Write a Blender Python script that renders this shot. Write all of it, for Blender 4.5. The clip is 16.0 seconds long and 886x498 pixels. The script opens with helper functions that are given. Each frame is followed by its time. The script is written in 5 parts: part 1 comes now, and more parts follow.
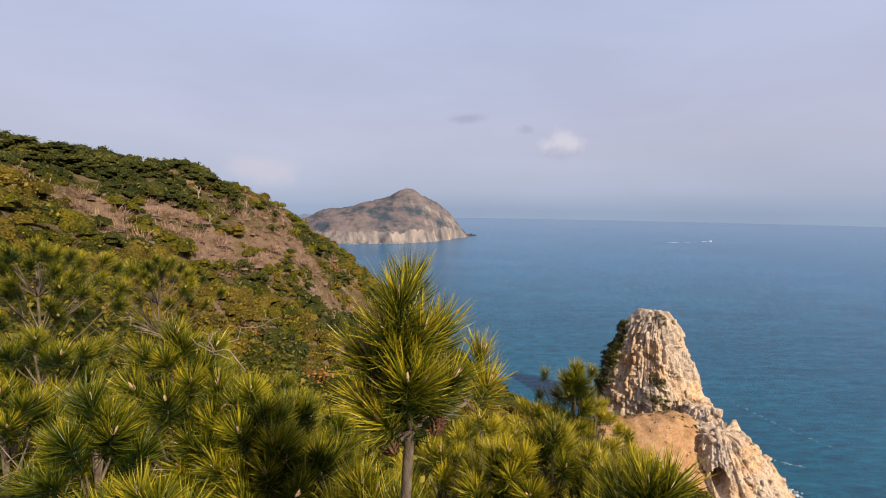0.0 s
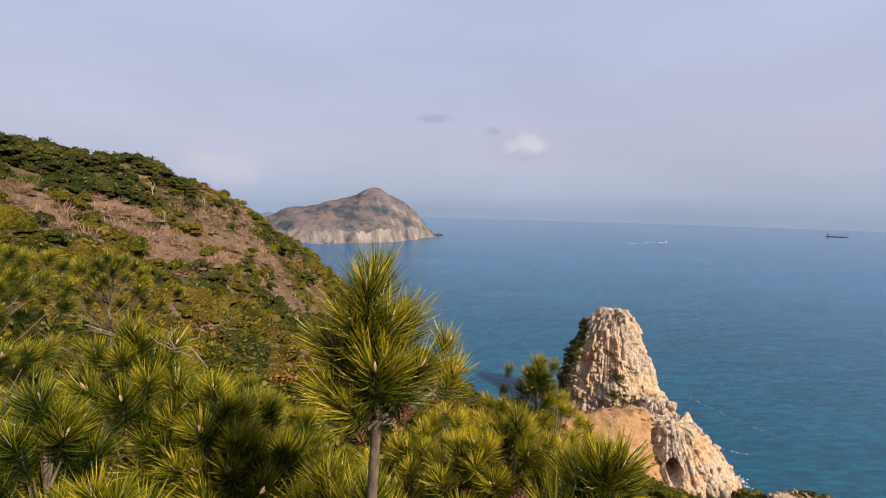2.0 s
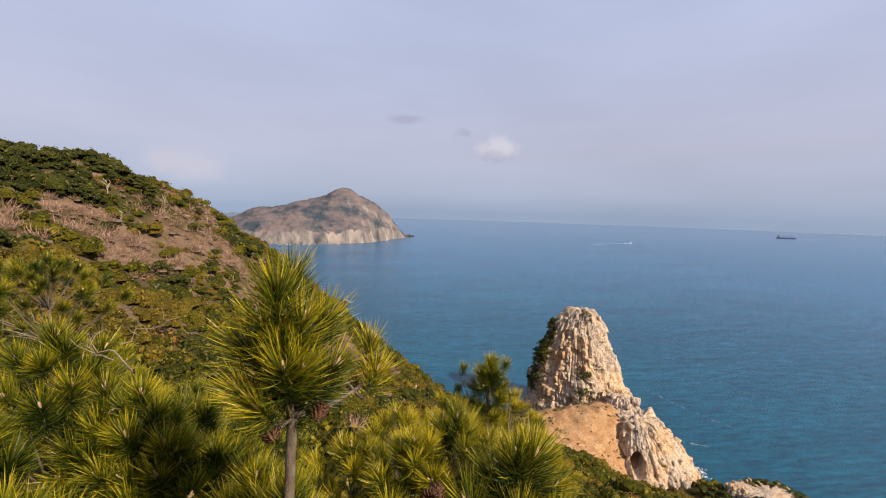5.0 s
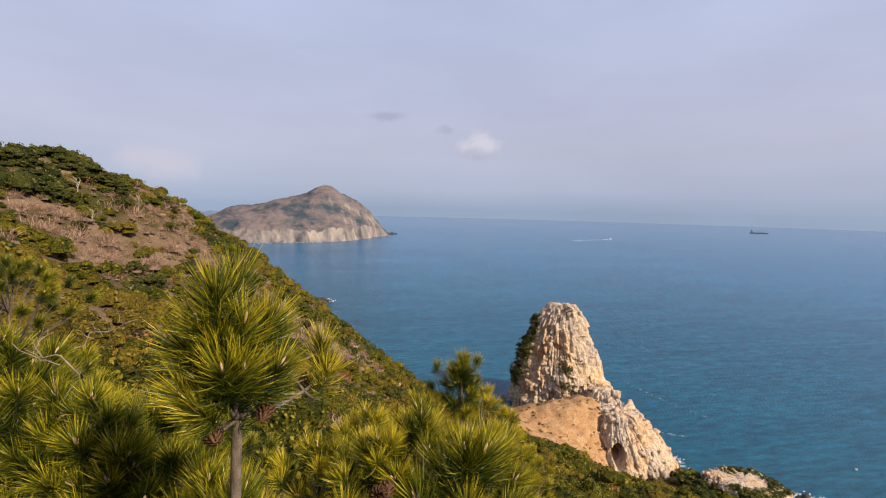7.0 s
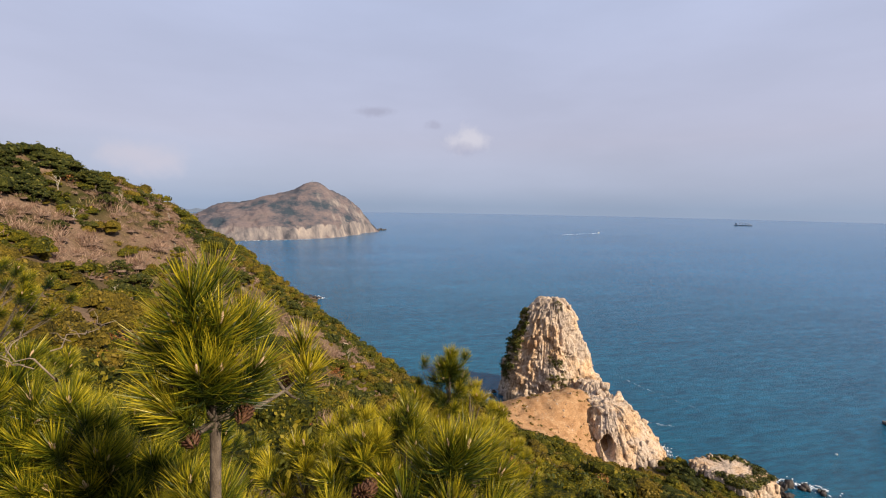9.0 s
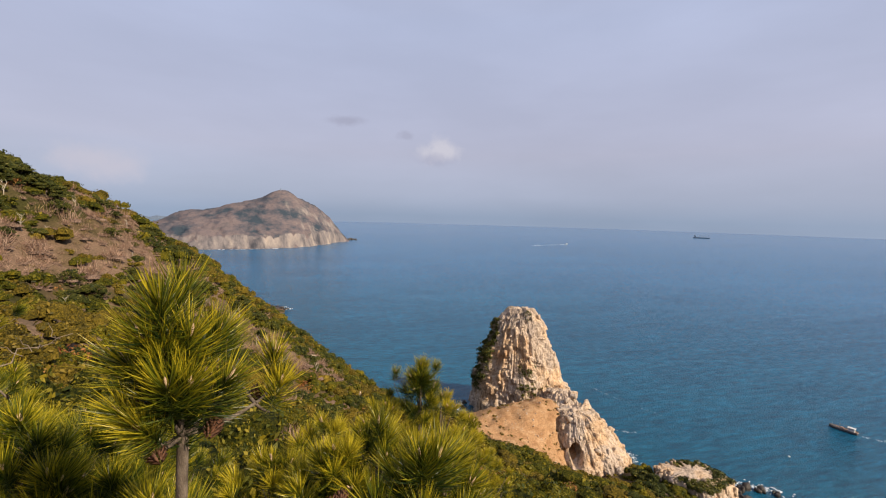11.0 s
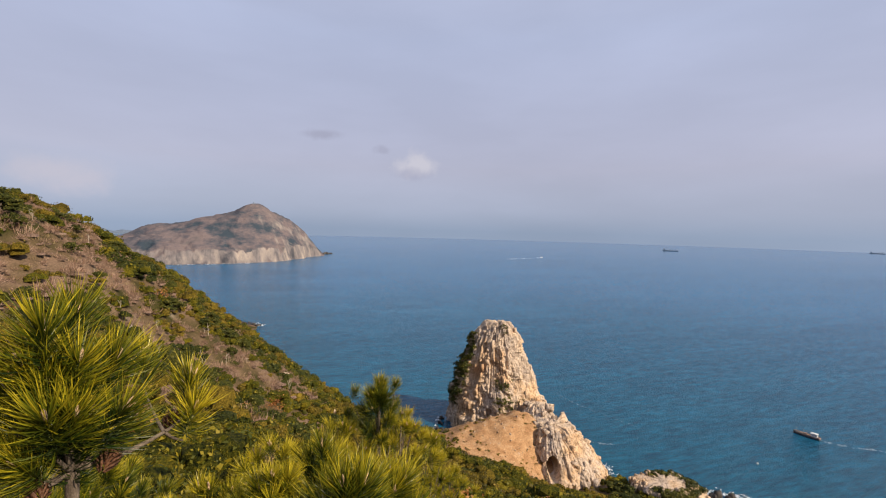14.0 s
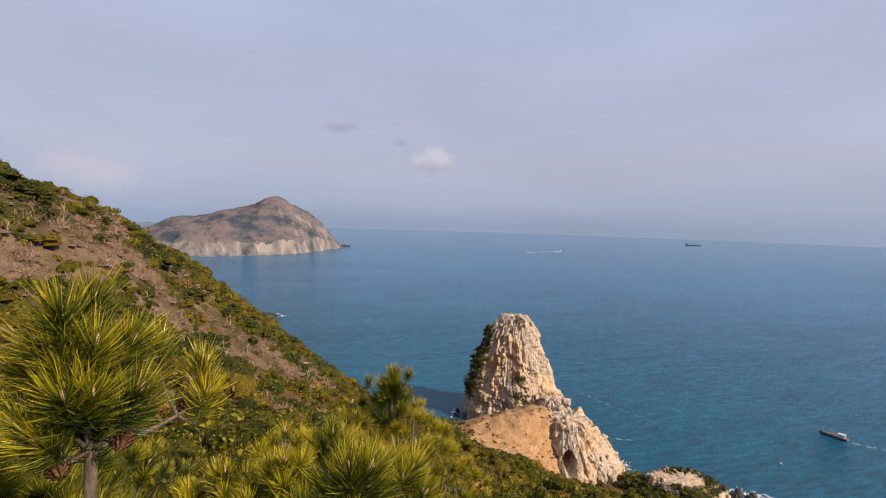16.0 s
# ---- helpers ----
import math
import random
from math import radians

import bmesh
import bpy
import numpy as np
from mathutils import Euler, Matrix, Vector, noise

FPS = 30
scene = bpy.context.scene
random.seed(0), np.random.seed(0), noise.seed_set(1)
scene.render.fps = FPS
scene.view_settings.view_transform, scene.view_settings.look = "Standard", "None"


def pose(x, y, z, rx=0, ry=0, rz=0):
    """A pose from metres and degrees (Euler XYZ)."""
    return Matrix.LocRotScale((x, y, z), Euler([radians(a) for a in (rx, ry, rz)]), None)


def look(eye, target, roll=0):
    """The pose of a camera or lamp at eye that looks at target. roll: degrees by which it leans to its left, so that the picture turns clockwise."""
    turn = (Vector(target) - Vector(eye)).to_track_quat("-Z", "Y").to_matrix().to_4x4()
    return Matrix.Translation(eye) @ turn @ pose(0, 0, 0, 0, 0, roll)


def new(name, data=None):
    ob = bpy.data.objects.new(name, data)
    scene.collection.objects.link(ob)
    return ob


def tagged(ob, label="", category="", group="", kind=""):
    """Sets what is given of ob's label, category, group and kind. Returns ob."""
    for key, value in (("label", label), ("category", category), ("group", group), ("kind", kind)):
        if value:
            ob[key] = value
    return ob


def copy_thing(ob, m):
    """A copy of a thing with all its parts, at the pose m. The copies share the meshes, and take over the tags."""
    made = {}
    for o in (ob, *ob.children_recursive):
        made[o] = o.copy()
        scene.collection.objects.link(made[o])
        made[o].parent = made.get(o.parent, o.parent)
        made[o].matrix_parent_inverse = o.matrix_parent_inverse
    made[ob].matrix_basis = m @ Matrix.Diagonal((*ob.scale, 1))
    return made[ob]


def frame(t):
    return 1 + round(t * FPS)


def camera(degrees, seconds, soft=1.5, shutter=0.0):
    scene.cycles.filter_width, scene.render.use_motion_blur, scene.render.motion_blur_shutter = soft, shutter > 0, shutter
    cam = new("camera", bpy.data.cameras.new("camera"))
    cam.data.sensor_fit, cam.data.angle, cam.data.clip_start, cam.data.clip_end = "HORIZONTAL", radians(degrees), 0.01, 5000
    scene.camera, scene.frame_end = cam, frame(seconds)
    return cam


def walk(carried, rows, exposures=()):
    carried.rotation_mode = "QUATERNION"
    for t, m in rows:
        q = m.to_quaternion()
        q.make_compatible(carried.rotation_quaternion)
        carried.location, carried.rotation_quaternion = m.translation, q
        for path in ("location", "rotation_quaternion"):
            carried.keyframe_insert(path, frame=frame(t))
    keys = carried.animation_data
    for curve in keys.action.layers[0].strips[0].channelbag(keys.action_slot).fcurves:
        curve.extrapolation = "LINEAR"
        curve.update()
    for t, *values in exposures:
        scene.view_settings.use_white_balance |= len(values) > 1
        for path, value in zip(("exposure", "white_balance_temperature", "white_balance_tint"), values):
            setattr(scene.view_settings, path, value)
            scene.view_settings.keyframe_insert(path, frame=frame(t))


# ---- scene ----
cam = camera(92.7, 16.0, soft=1.1)
PATH = [
    (0, (0.09, 0.303, 90.051), (0.086, 2.294, 89.866), 0.8),
    (0.5, (0.097, 0.293, 90.04), (0.134, 2.284, 89.86), 1.0),
    (1, (0.09, 0.287, 90.035), (0.167, 2.277, 89.853), 1.2),
    (1.5, (0.092, 0.274, 90.034), (0.209, 2.262, 89.848), 1.3),
    (2, (0.09, 0.261, 90.038), (0.243, 2.246, 89.855), 1.4),
    (2.5, (0.093, 0.244, 90.039), (0.269, 2.228, 89.862), 1.6),
    (3, (0.096, 0.229, 90.039), (0.303, 2.211, 89.862), 1.7),
    (3.5, (0.124, 0.223, 90.04), (0.351, 2.202, 89.867), 1.7),
    (4, (0.18, 0.221, 90.038), (0.437, 2.197, 89.868), 1.9),
    (4.5, (0.221, 0.213, 90.041), (0.492, 2.187, 89.869), 1.8),
    (7, (0.365, 0.171, 90.057), (0.732, 2.128, 89.872), 1.4),
    (7.5, (0.392, 0.174, 90.052), (0.763, 2.13, 89.859), 1.2),
    (8, (0.402, 0.178, 90.051), (0.777, 2.131, 89.842), 0.9),
    (8.5, (0.393, 0.185, 90.054), (0.782, 2.136, 89.844), 0.7),
    (9, (0.395, 0.174, 90.06), (0.81, 2.12, 89.855), 0.9),
    (11.5, (0.38, 0.134, 90.073), (0.973, 2.039, 89.934), 1.5),
    (12, (0.405, 0.128, 90.078), (1.047, 2.018, 89.956), 1.4),
    (12.5, (0.454, 0.124, 90.082), (1.123, 2.006, 89.984), 1.4),
    (13, (0.496, 0.126, 90.078), (1.163, 2.009, 89.992), 1.5),
    (13.5, (0.526, 0.125, 90.074), (1.179, 2.014, 89.987), 1.5),
    (14, (0.552, 0.118, 90.082), (1.204, 2.007, 89.996), 1.5),
    (14.5, (0.569, 0.108, 90.089), (1.223, 1.996, 90.005), 2.0),
    (15, (0.572, 0.111, 90.084), (1.223, 2.0, 89.995), 2.1),
    (15.5, (0.573, 0.106, 90.079), (1.199, 2.003, 89.975), 2.0),
    (16, (0.589, 0.099, 90.078), (1.164, 2.011, 89.957), 1.7),
]
walk(cam, [(t, look(eye, target, roll)) for t, eye, target, roll in PATH],
     exposures=[(0, 0.50), (9, 0.50), (11.5, 0.39), (16, 0.38)])

# ---- world, sun ----
SUN_AZ, SUN_EL = 138.0, 36.0  # degrees clockwise from ahead, degrees up
world = bpy.data.worlds.new("sky")
scene.world = world
world.use_nodes = True
wn, wl = world.node_tree.nodes, world.node_tree.links
wn.clear()


def wnode(kind, **values):
    n = wn.new(kind)
    for k, v in values.items():
        n.inputs[k].default_value = v
    return n


w_out, w_bg = wn.new("ShaderNodeOutputWorld"), wn.new("ShaderNodeBackground")
w_sky = wn.new("ShaderNodeTexSky")
w_sky.sky_type, w_sky.sun_disc = "NISHITA", False
w_sky.sun_elevation, w_sky.sun_rotation = radians(SUN_EL), radians(SUN_AZ)
w_sky.air_density, w_sky.dust_density = 1.0, 2.0
w_dim = wn.new("ShaderNodeVectorMath")
w_dim.operation = "SCALE"
w_dim.inputs["Scale"].default_value = 0.10
wl.new(w_sky.outputs[0], w_dim.inputs[0])
w_co = wn.new("ShaderNodeTexCoord")
w_sep = wn.new("ShaderNodeSeparateXYZ")
wl.new(w_co.outputs["Generated"], w_sep.inputs[0])
# thin high cloud: paler and pinker in the middle heights, bluer at the horizon
w_ramp = wn.new("ShaderNodeValToRGB")
wl.new(w_sep.outputs["Z"], w_ramp.inputs[0])
for i, (p, c) in enumerate([(0.0, (0.36, 0.45, 0.62)), (0.05, (0.45, 0.50, 0.67)), (0.14, (0.55, 0.555, 0.71)),
                            (0.40, (0.55, 0.605, 0.82)), (1.0, (0.58, 0.61, 0.76))]):
    e = w_ramp.color_ramp.elements[i] if i < 2 else w_ramp.color_ramp.elements.new(p)
    e.position, e.color = p, (*c, 1)
# long soft streaks of cloud
w_map = wn.new("ShaderNodeMapping")
w_map.inputs["Scale"].default_value = (1.2, 1.2, 4.5)
w_map.inputs["Rotation"].default_value = (0.25, 0.35, 0.0)
wl.new(w_co.outputs["Generated"], w_map.inputs[0])
w_noise = wnode("ShaderNodeTexNoise", Scale=1.7, Detail=6.0, Roughness=0.5)
wl.new(w_map.outputs[0], w_noise.inputs["Vector"])
w_str = wn.new("ShaderNodeMapRange")
for k, v in (("From Min", 0.35), ("From Max", 0.7), ("To Min", 0.95), ("To Max", 1.07)):
    w_str.inputs[k].default_value = v
wl.new(w_noise.outputs["Fac"], w_str.inputs["Value"])
w_cloud = wn.new("ShaderNodeVectorMath")
w_cloud.operation = "SCALE"
wl.new(w_ramp.outputs[0], w_cloud.inputs[0])
wl.new(w_str.outputs[0], w_cloud.inputs["Scale"])
w_mix = wn.new("ShaderNodeMix")
w_mix.data_type = "RGBA"
w_mix.inputs["Factor"].default_value = 0.86
wl.new(w_dim.outputs[0], w_mix.inputs["A"])
wl.new(w_cloud.outputs[0], w_mix.inputs["B"])


def puff(previous, way, radius, squash, colour, most, seed):
    """A small cumulus in the direction way, with a ragged edge, over the sky so far."""
    d = Vector(way).normalized()
    off = wn.new("ShaderNodeVectorMath")
    off.operation = "SUBTRACT"
    off.inputs[1].default_value = d
    wl.new(w_co.outputs["Generated"], off.inputs[0])
    sc = wn.new("ShaderNodeVectorMath")
    sc.operation = "MULTIPLY"
    sc.inputs[1].default_value = (1 / radius, 1 / radius, squash / radius)
    wl.new(off.outputs[0], sc.inputs[0])
    ln = wn.new("ShaderNodeVectorMath")
    ln.operation = "LENGTH"
    wl.new(sc.outputs[0], ln.inputs[0])
    n = wnode("ShaderNodeTexNoise", Scale=1.3 / radius, Detail=5.0, Roughness=0.6)
    mv = wn.new("ShaderNodeVectorMath")
    mv.inputs[1].default_value = (seed, 0, 0)
    wl.new(w_co.outputs["Generated"], mv.inputs[0])
    wl.new(mv.outputs[0], n.inputs["Vector"])
    ad = wn.new("ShaderNodeMath")
    ad.operation = "MULTIPLY_ADD"
    ad.inputs[1].default_value = 1.6
    wl.new(n.outputs["Fac"], ad.inputs[0])
    wl.new(ln.outputs["Value"], ad.inputs[2])
    mr = wn.new("ShaderNodeMapRange")
    mr.interpolation_type = "SMOOTHSTEP"
    for k, v in (("From Min", 0.95), ("From Max", 1.75), ("To Min", most), ("To Max", 0.0)):
        mr.inputs[k].default_value = v
    wl.new(ad.outputs[0], mr.inputs["Value"])
    m = wn.new("ShaderNodeMix")
    m.data_type = "RGBA"
    m.inputs["B"].default_value = (*colour, 1)
    wl.new(mr.outputs[0], m.inputs["Factor"])
    wl.new(previous, m.inputs["A"])
    return m.outputs["Result"]


w_top = w_mix.outputs["Result"]
w_top = puff(w_top, (0.254, 0.956, 0.147), 0.060, 1.6, (0.66, 0.65, 0.74), 0.95, 3.0)
w_top = puff(w_top, (0.245, 0.956, 0.128), 0.060, 3.0, (0.43, 0.44, 0.58), 0.5, 5.0)
w_top = puff(w_top, (-0.40, 0.915, 0.085), 0.11, 2.2, (0.62, 0.60, 0.70), 0.8, 9.0)
w_top = puff(w_top, (0.05, 0.975, 0.205), 0.060, 4.0, (0.40, 0.41, 0.54), 0.7, 13.0)
w_top = puff(w_top, (0.18, 0.97, 0.18), 0.028, 2.0, (0.41, 0.42, 0.55), 0.55, 17.0)
wl.new(w_top, w_bg.inputs["Color"])
w_bg.inputs["Strength"].default_value = 0.70
wl.new(w_bg.outputs[0], w_out.inputs[0])

sun = new("sun", bpy.data.lights.new("sun", "SUN"))
sun.data.energy, sun.data.angle, sun.data.color = 5.0, radians(1.0), (1.0, 0.85, 0.64)
saz, sel = radians(SUN_AZ), radians(SUN_EL)
sun.matrix_world = look((400 * math.sin(saz), 400 * math.cos(saz), 300), (400 * math.sin(saz) - math.sin(saz) * math.cos(sel),
                        400 * math.cos(saz) - math.cos(saz) * math.cos(sel), 300 - math.sin(sel)))

# ---- materials ----
def material(name, rough=0.8, spec=0.3):
    m = bpy.data.materials.new(name)
    m.use_nodes = True
    p = m.node_tree.nodes["Principled BSDF"]
    p.inputs["Roughness"].default_value = rough
    p.inputs["Specular IOR Level"].default_value = spec
    return m, m.node_tree.nodes, m.node_tree.links, p


def ramp(nodes, links, source, stops):
    r = nodes.new("ShaderNodeValToRGB")
    links.new(source, r.inputs[0])
    for i, (p, c) in enumerate(stops):
        e = r.color_ramp.elements[i] if i < 2 else r.color_ramp.elements.new(p)
        e.position, e.color = p, (*c, 1)
    return r.outputs[0]


def noise_tex(nodes, links, scale, detail=4.0, stretch=(1, 1, 1), rough=0.55, place="Position"):
    mp = nodes.new("ShaderNodeMapping")
    mp.inputs["Scale"].default_value = stretch
    if place == "Position":
        links.new(nodes.new("ShaderNodeNewGeometry").outputs["Position"], mp.inputs[0])
    else:
        links.new(nodes.new("ShaderNodeTexCoord").outputs["Object"], mp.inputs[0])
    n = nodes.new("ShaderNodeTexNoise")
    n.inputs["Scale"].default_value, n.inputs["Detail"].default_value, n.inputs["Roughness"].default_value = scale, detail, rough
    links.new(mp.outputs[0], n.inputs["Vector"])
    return n.outputs["Fac"]


def mixc(nodes, links, a, b, fac, blend="MIX"):
    m = nodes.new("ShaderNodeMix")
    m.data_type, m.blend_type = "RGBA", blend
    for socket, v in (("A", a), ("B", b), ("Factor", fac)):
        if isinstance(v, (int, float)):
            m.inputs[socket].default_value = v
        elif isinstance(v, tuple):
            m.inputs[socket].default_value = (*v, 1)
        else:
            links.new(v, m.inputs[socket])
    return m.outputs["Result"]


def bump(nodes, links, p, height, strength, distance):
    b = nodes.new("ShaderNodeBump")
    b.inputs["Strength"].default_value, b.inputs["Distance"].default_value = strength, distance
    links.new(height, b.inputs["Height"])
    links.new(b.outputs[0], p.inputs["Normal"])


def foliage(name, dark, mid, light, patch=0.15, through_light=0.2, rough=0.6, turn=0.0):
    """Leaves: the colour drifts over the slope and from leaf to leaf; some light shines through."""
    m, n, l, p = material(name, rough, 0.25)
    big = noise_tex(n, l, patch, 3.0)
    geo = n.new("ShaderNodeNewGeometry")
    add = n.new("ShaderNodeMath")
    add.operation = "MULTIPLY_ADD"
    add.inputs[1].default_value, add.inputs[2].default_value = 0.6, -0.30
    l.new(geo.outputs["Random Per Island"], add.inputs[0])
    both = n.new("ShaderNodeMath")
    l.new(big, both.inputs[0])
    l.new(add.outputs[0], both.inputs[1])
    c = ramp(n, l, both.outputs[0], [(0.28, dark), (0.5, mid), (0.74, light)])
    l.new(c, p.inputs["Base Color"])
    t = n.new("ShaderNodeBsdfTranslucent")
    l.new(c, t.inputs["Color"])
    mx = n.new("ShaderNodeMixShader")
    mx.inputs[0].default_value = through_light
    l.new(p.outputs[0], mx.inputs[1])
    l.new(t.outputs[0], mx.inputs[2])
    l.new(mx.outputs[0], n["Material Output"].inputs[0])
    return m


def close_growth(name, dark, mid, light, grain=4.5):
    """The close mass of small leaves or twigs inside a shrub: mottled at leaf size, with the shade of the gaps painted
    dark, and strong relief.
    """
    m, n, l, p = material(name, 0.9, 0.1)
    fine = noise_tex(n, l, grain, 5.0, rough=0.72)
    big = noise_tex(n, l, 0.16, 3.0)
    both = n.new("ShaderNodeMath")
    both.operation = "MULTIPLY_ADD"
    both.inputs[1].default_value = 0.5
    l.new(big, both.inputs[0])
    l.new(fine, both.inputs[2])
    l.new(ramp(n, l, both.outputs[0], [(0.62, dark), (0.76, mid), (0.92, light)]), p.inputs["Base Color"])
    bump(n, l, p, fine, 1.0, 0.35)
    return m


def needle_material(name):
    """Pine needles: deep green at the foot, winter-yellow towards the tip, each needle a little different. Inner shade
    and lit tips are put into this colour too.
    """
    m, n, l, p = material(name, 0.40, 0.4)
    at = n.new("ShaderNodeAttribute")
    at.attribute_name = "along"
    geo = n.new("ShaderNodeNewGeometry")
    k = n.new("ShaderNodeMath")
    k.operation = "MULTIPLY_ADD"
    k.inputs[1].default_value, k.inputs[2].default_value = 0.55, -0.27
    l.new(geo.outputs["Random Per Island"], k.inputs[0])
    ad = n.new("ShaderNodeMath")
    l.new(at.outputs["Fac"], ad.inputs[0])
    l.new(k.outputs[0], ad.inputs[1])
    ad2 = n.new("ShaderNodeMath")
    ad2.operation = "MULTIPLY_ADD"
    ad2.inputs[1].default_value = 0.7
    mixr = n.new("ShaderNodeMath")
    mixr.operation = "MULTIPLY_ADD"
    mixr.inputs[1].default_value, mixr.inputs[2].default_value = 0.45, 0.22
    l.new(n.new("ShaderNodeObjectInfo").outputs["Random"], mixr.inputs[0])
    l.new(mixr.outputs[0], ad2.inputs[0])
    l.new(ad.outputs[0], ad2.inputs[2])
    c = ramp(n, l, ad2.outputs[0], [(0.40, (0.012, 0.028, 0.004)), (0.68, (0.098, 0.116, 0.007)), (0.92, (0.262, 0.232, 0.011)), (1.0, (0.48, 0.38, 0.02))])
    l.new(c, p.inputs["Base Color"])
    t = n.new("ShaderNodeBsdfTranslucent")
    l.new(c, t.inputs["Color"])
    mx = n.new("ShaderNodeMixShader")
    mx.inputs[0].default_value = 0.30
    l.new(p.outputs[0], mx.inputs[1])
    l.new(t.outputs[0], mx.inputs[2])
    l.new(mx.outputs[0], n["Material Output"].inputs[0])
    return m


def plain(name, stops, scale=2.0, stretch=(1, 1, 1), rough=0.8, relief=0.3, depth=0.02, place="Position", spec=0.3):
    """A mottled matt surface with fine relief."""
    m, n, l, p = material(name, rough, spec)
    big = noise_tex(n, l, scale, 5.0, stretch, 0.6, place)
    fine = noise_tex(n, l, scale * 7, 4.0, stretch, 0.6, place)
    c = ramp(n, l, big, stops)
    c = mixc(n, l, c, ramp(n, l, fine, [(0.3, (0.62, 0.62, 0.62)), (0.7, (1.15, 1.15, 1.15))]), 1.0, "MULTIPLY")
    l.new(c, p.inputs["Base Color"])
    bump(n, l, p, fine, relief, depth)
    return m


def rock_material(name, pale, warm, grey, rust):
    """Weathered volcanic rock: pale faces, upright cracks and streaks, rusty and grey stains."""
    m, n, l, p = material(name, 0.9, 0.2)
    big = noise_tex(n, l, 0.09, 5.0, (1, 1, 0.7), 0.6)
    c = ramp(n, l, big, [(0.32, grey), (0.47, pale), (0.58, warm), (0.72, rust)])
    streak = noise_tex(n, l, 0.9, 6.0, (1, 1, 0.16), 0.65)
    c = mixc(n, l, c, ramp(n, l, streak, [(0.35, (0.46, 0.43, 0.41)), (0.45, (0.92, 0.90, 0.89)), (0.7, (1.2, 1.18, 1.16))]), 1.0, "MULTIPLY")
    v = n.new("ShaderNodeTexVoronoi")
    v.feature = "DISTANCE_TO_EDGE"
    v.inputs["Scale"].default_value = 0.62
    mp = n.new("ShaderNodeMapping")
    mp.inputs["Scale"].default_value = (1, 1, 0.6)
    geo = n.new("ShaderNodeNewGeometry")
    warp = n.new("ShaderNodeTexNoise")
    warp.inputs["Scale"].default_value = 0.6
    l.new(geo.outputs["Position"], warp.inputs["Vector"])
    sh = n.new("ShaderNodeVectorMath")
    sh.operation = "MULTIPLY_ADD"
    sh.inputs[1].default_value = (2.5, 2.5, 2.5)
    l.new(warp.outputs["Color"], sh.inputs[0])
    l.new(geo.outputs["Position"], sh.inputs[2])
    l.new(sh.outputs[0], mp.inputs[0])
    l.new(mp.outputs[0], v.inputs["Vector"])
    c = mixc(n, l, c, ramp(n, l, v.outputs["Distance"], [(0.0, (0.5, 0.47, 0.44)), (0.07, (1, 1, 1))]), 0.7, "MULTIPLY")
    l.new(c, p.inputs["Base Color"])
    fine = noise_tex(n, l, 1.6, 8.0, (1, 1, 0.5), 0.7)
    bump(n, l, p, fine, 0.9, 0.7)
    return m


def sea_material():
    """Open sea: deep teal close in, paler with distance as haze put into the colour; wind ripples in streaks; the far
    water is roughened by waves too small to tell apart.
    """
    m, n, l, p = material("sea_water", 0.16, 0.42)
    p.inputs["IOR"].default_value = 1.333
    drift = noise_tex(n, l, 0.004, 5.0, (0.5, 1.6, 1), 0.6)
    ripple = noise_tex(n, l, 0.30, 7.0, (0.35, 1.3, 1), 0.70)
    near_sea = ramp(n, l, drift, [(0.3, (0.002, 0.054, 0.104)), (0.55, (0.003, 0.072, 0.130)), (0.8, (0.005, 0.092, 0.160))])
    hazed_sea = ramp(n, l, drift, [(0.3, (0.010, 0.086, 0.190)), (0.55, (0.013, 0.104, 0.225)), (0.8, (0.018, 0.124, 0.260))])
    streaks = noise_tex(n, l, 0.06, 9.0, (0.22, 1.5, 1), 0.80)
    wave = noise_tex(n, l, 0.42, 9.0, (0.40, 1.25, 1), 0.70)
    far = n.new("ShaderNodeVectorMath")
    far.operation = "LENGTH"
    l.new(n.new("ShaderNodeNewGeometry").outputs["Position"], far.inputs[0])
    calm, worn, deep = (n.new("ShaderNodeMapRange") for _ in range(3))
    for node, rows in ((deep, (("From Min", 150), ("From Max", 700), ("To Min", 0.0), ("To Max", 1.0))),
                       (calm, (("From Min", 250), ("From Max", 2800), ("To Min", 0.8), ("To Max", 0.35))),
                       (worn, (("From Min", 150), ("From Max", 900), ("To Min", 0.14), ("To Max", 0.20)))):
        for k, v in rows:
            node.inputs[k].default_value = v
        l.new(far.outputs["Value"], node.inputs["Value"])
    bump(n, l, p, wave, 0.7, 1.6)
    l.new(calm.outputs[0], [x for x in n if x.type == "BUMP"][-1].inputs["Strength"])
    l.new(worn.outputs[0], p.inputs["Roughness"])
    # Distance haze painted in: the base colour pales away from the lookout.
    c = mixc(n, l, near_sea, hazed_sea, deep.outputs[0])
    c = mixc(n, l, c, ramp(n, l, ripple, [(0.36, (0.56, 0.61, 0.66)), (0.64, (1.32, 1.29, 1.25))]), 1.0, "MULTIPLY")
    c = mixc(n, l, c, ramp(n, l, streaks, [(0.36, (0.76, 0.79, 0.82)), (0.64, (1.22, 1.20, 1.17))]), 1.0, "MULTIPLY")
    l.new(c, p.inputs["Base Color"])
    return m


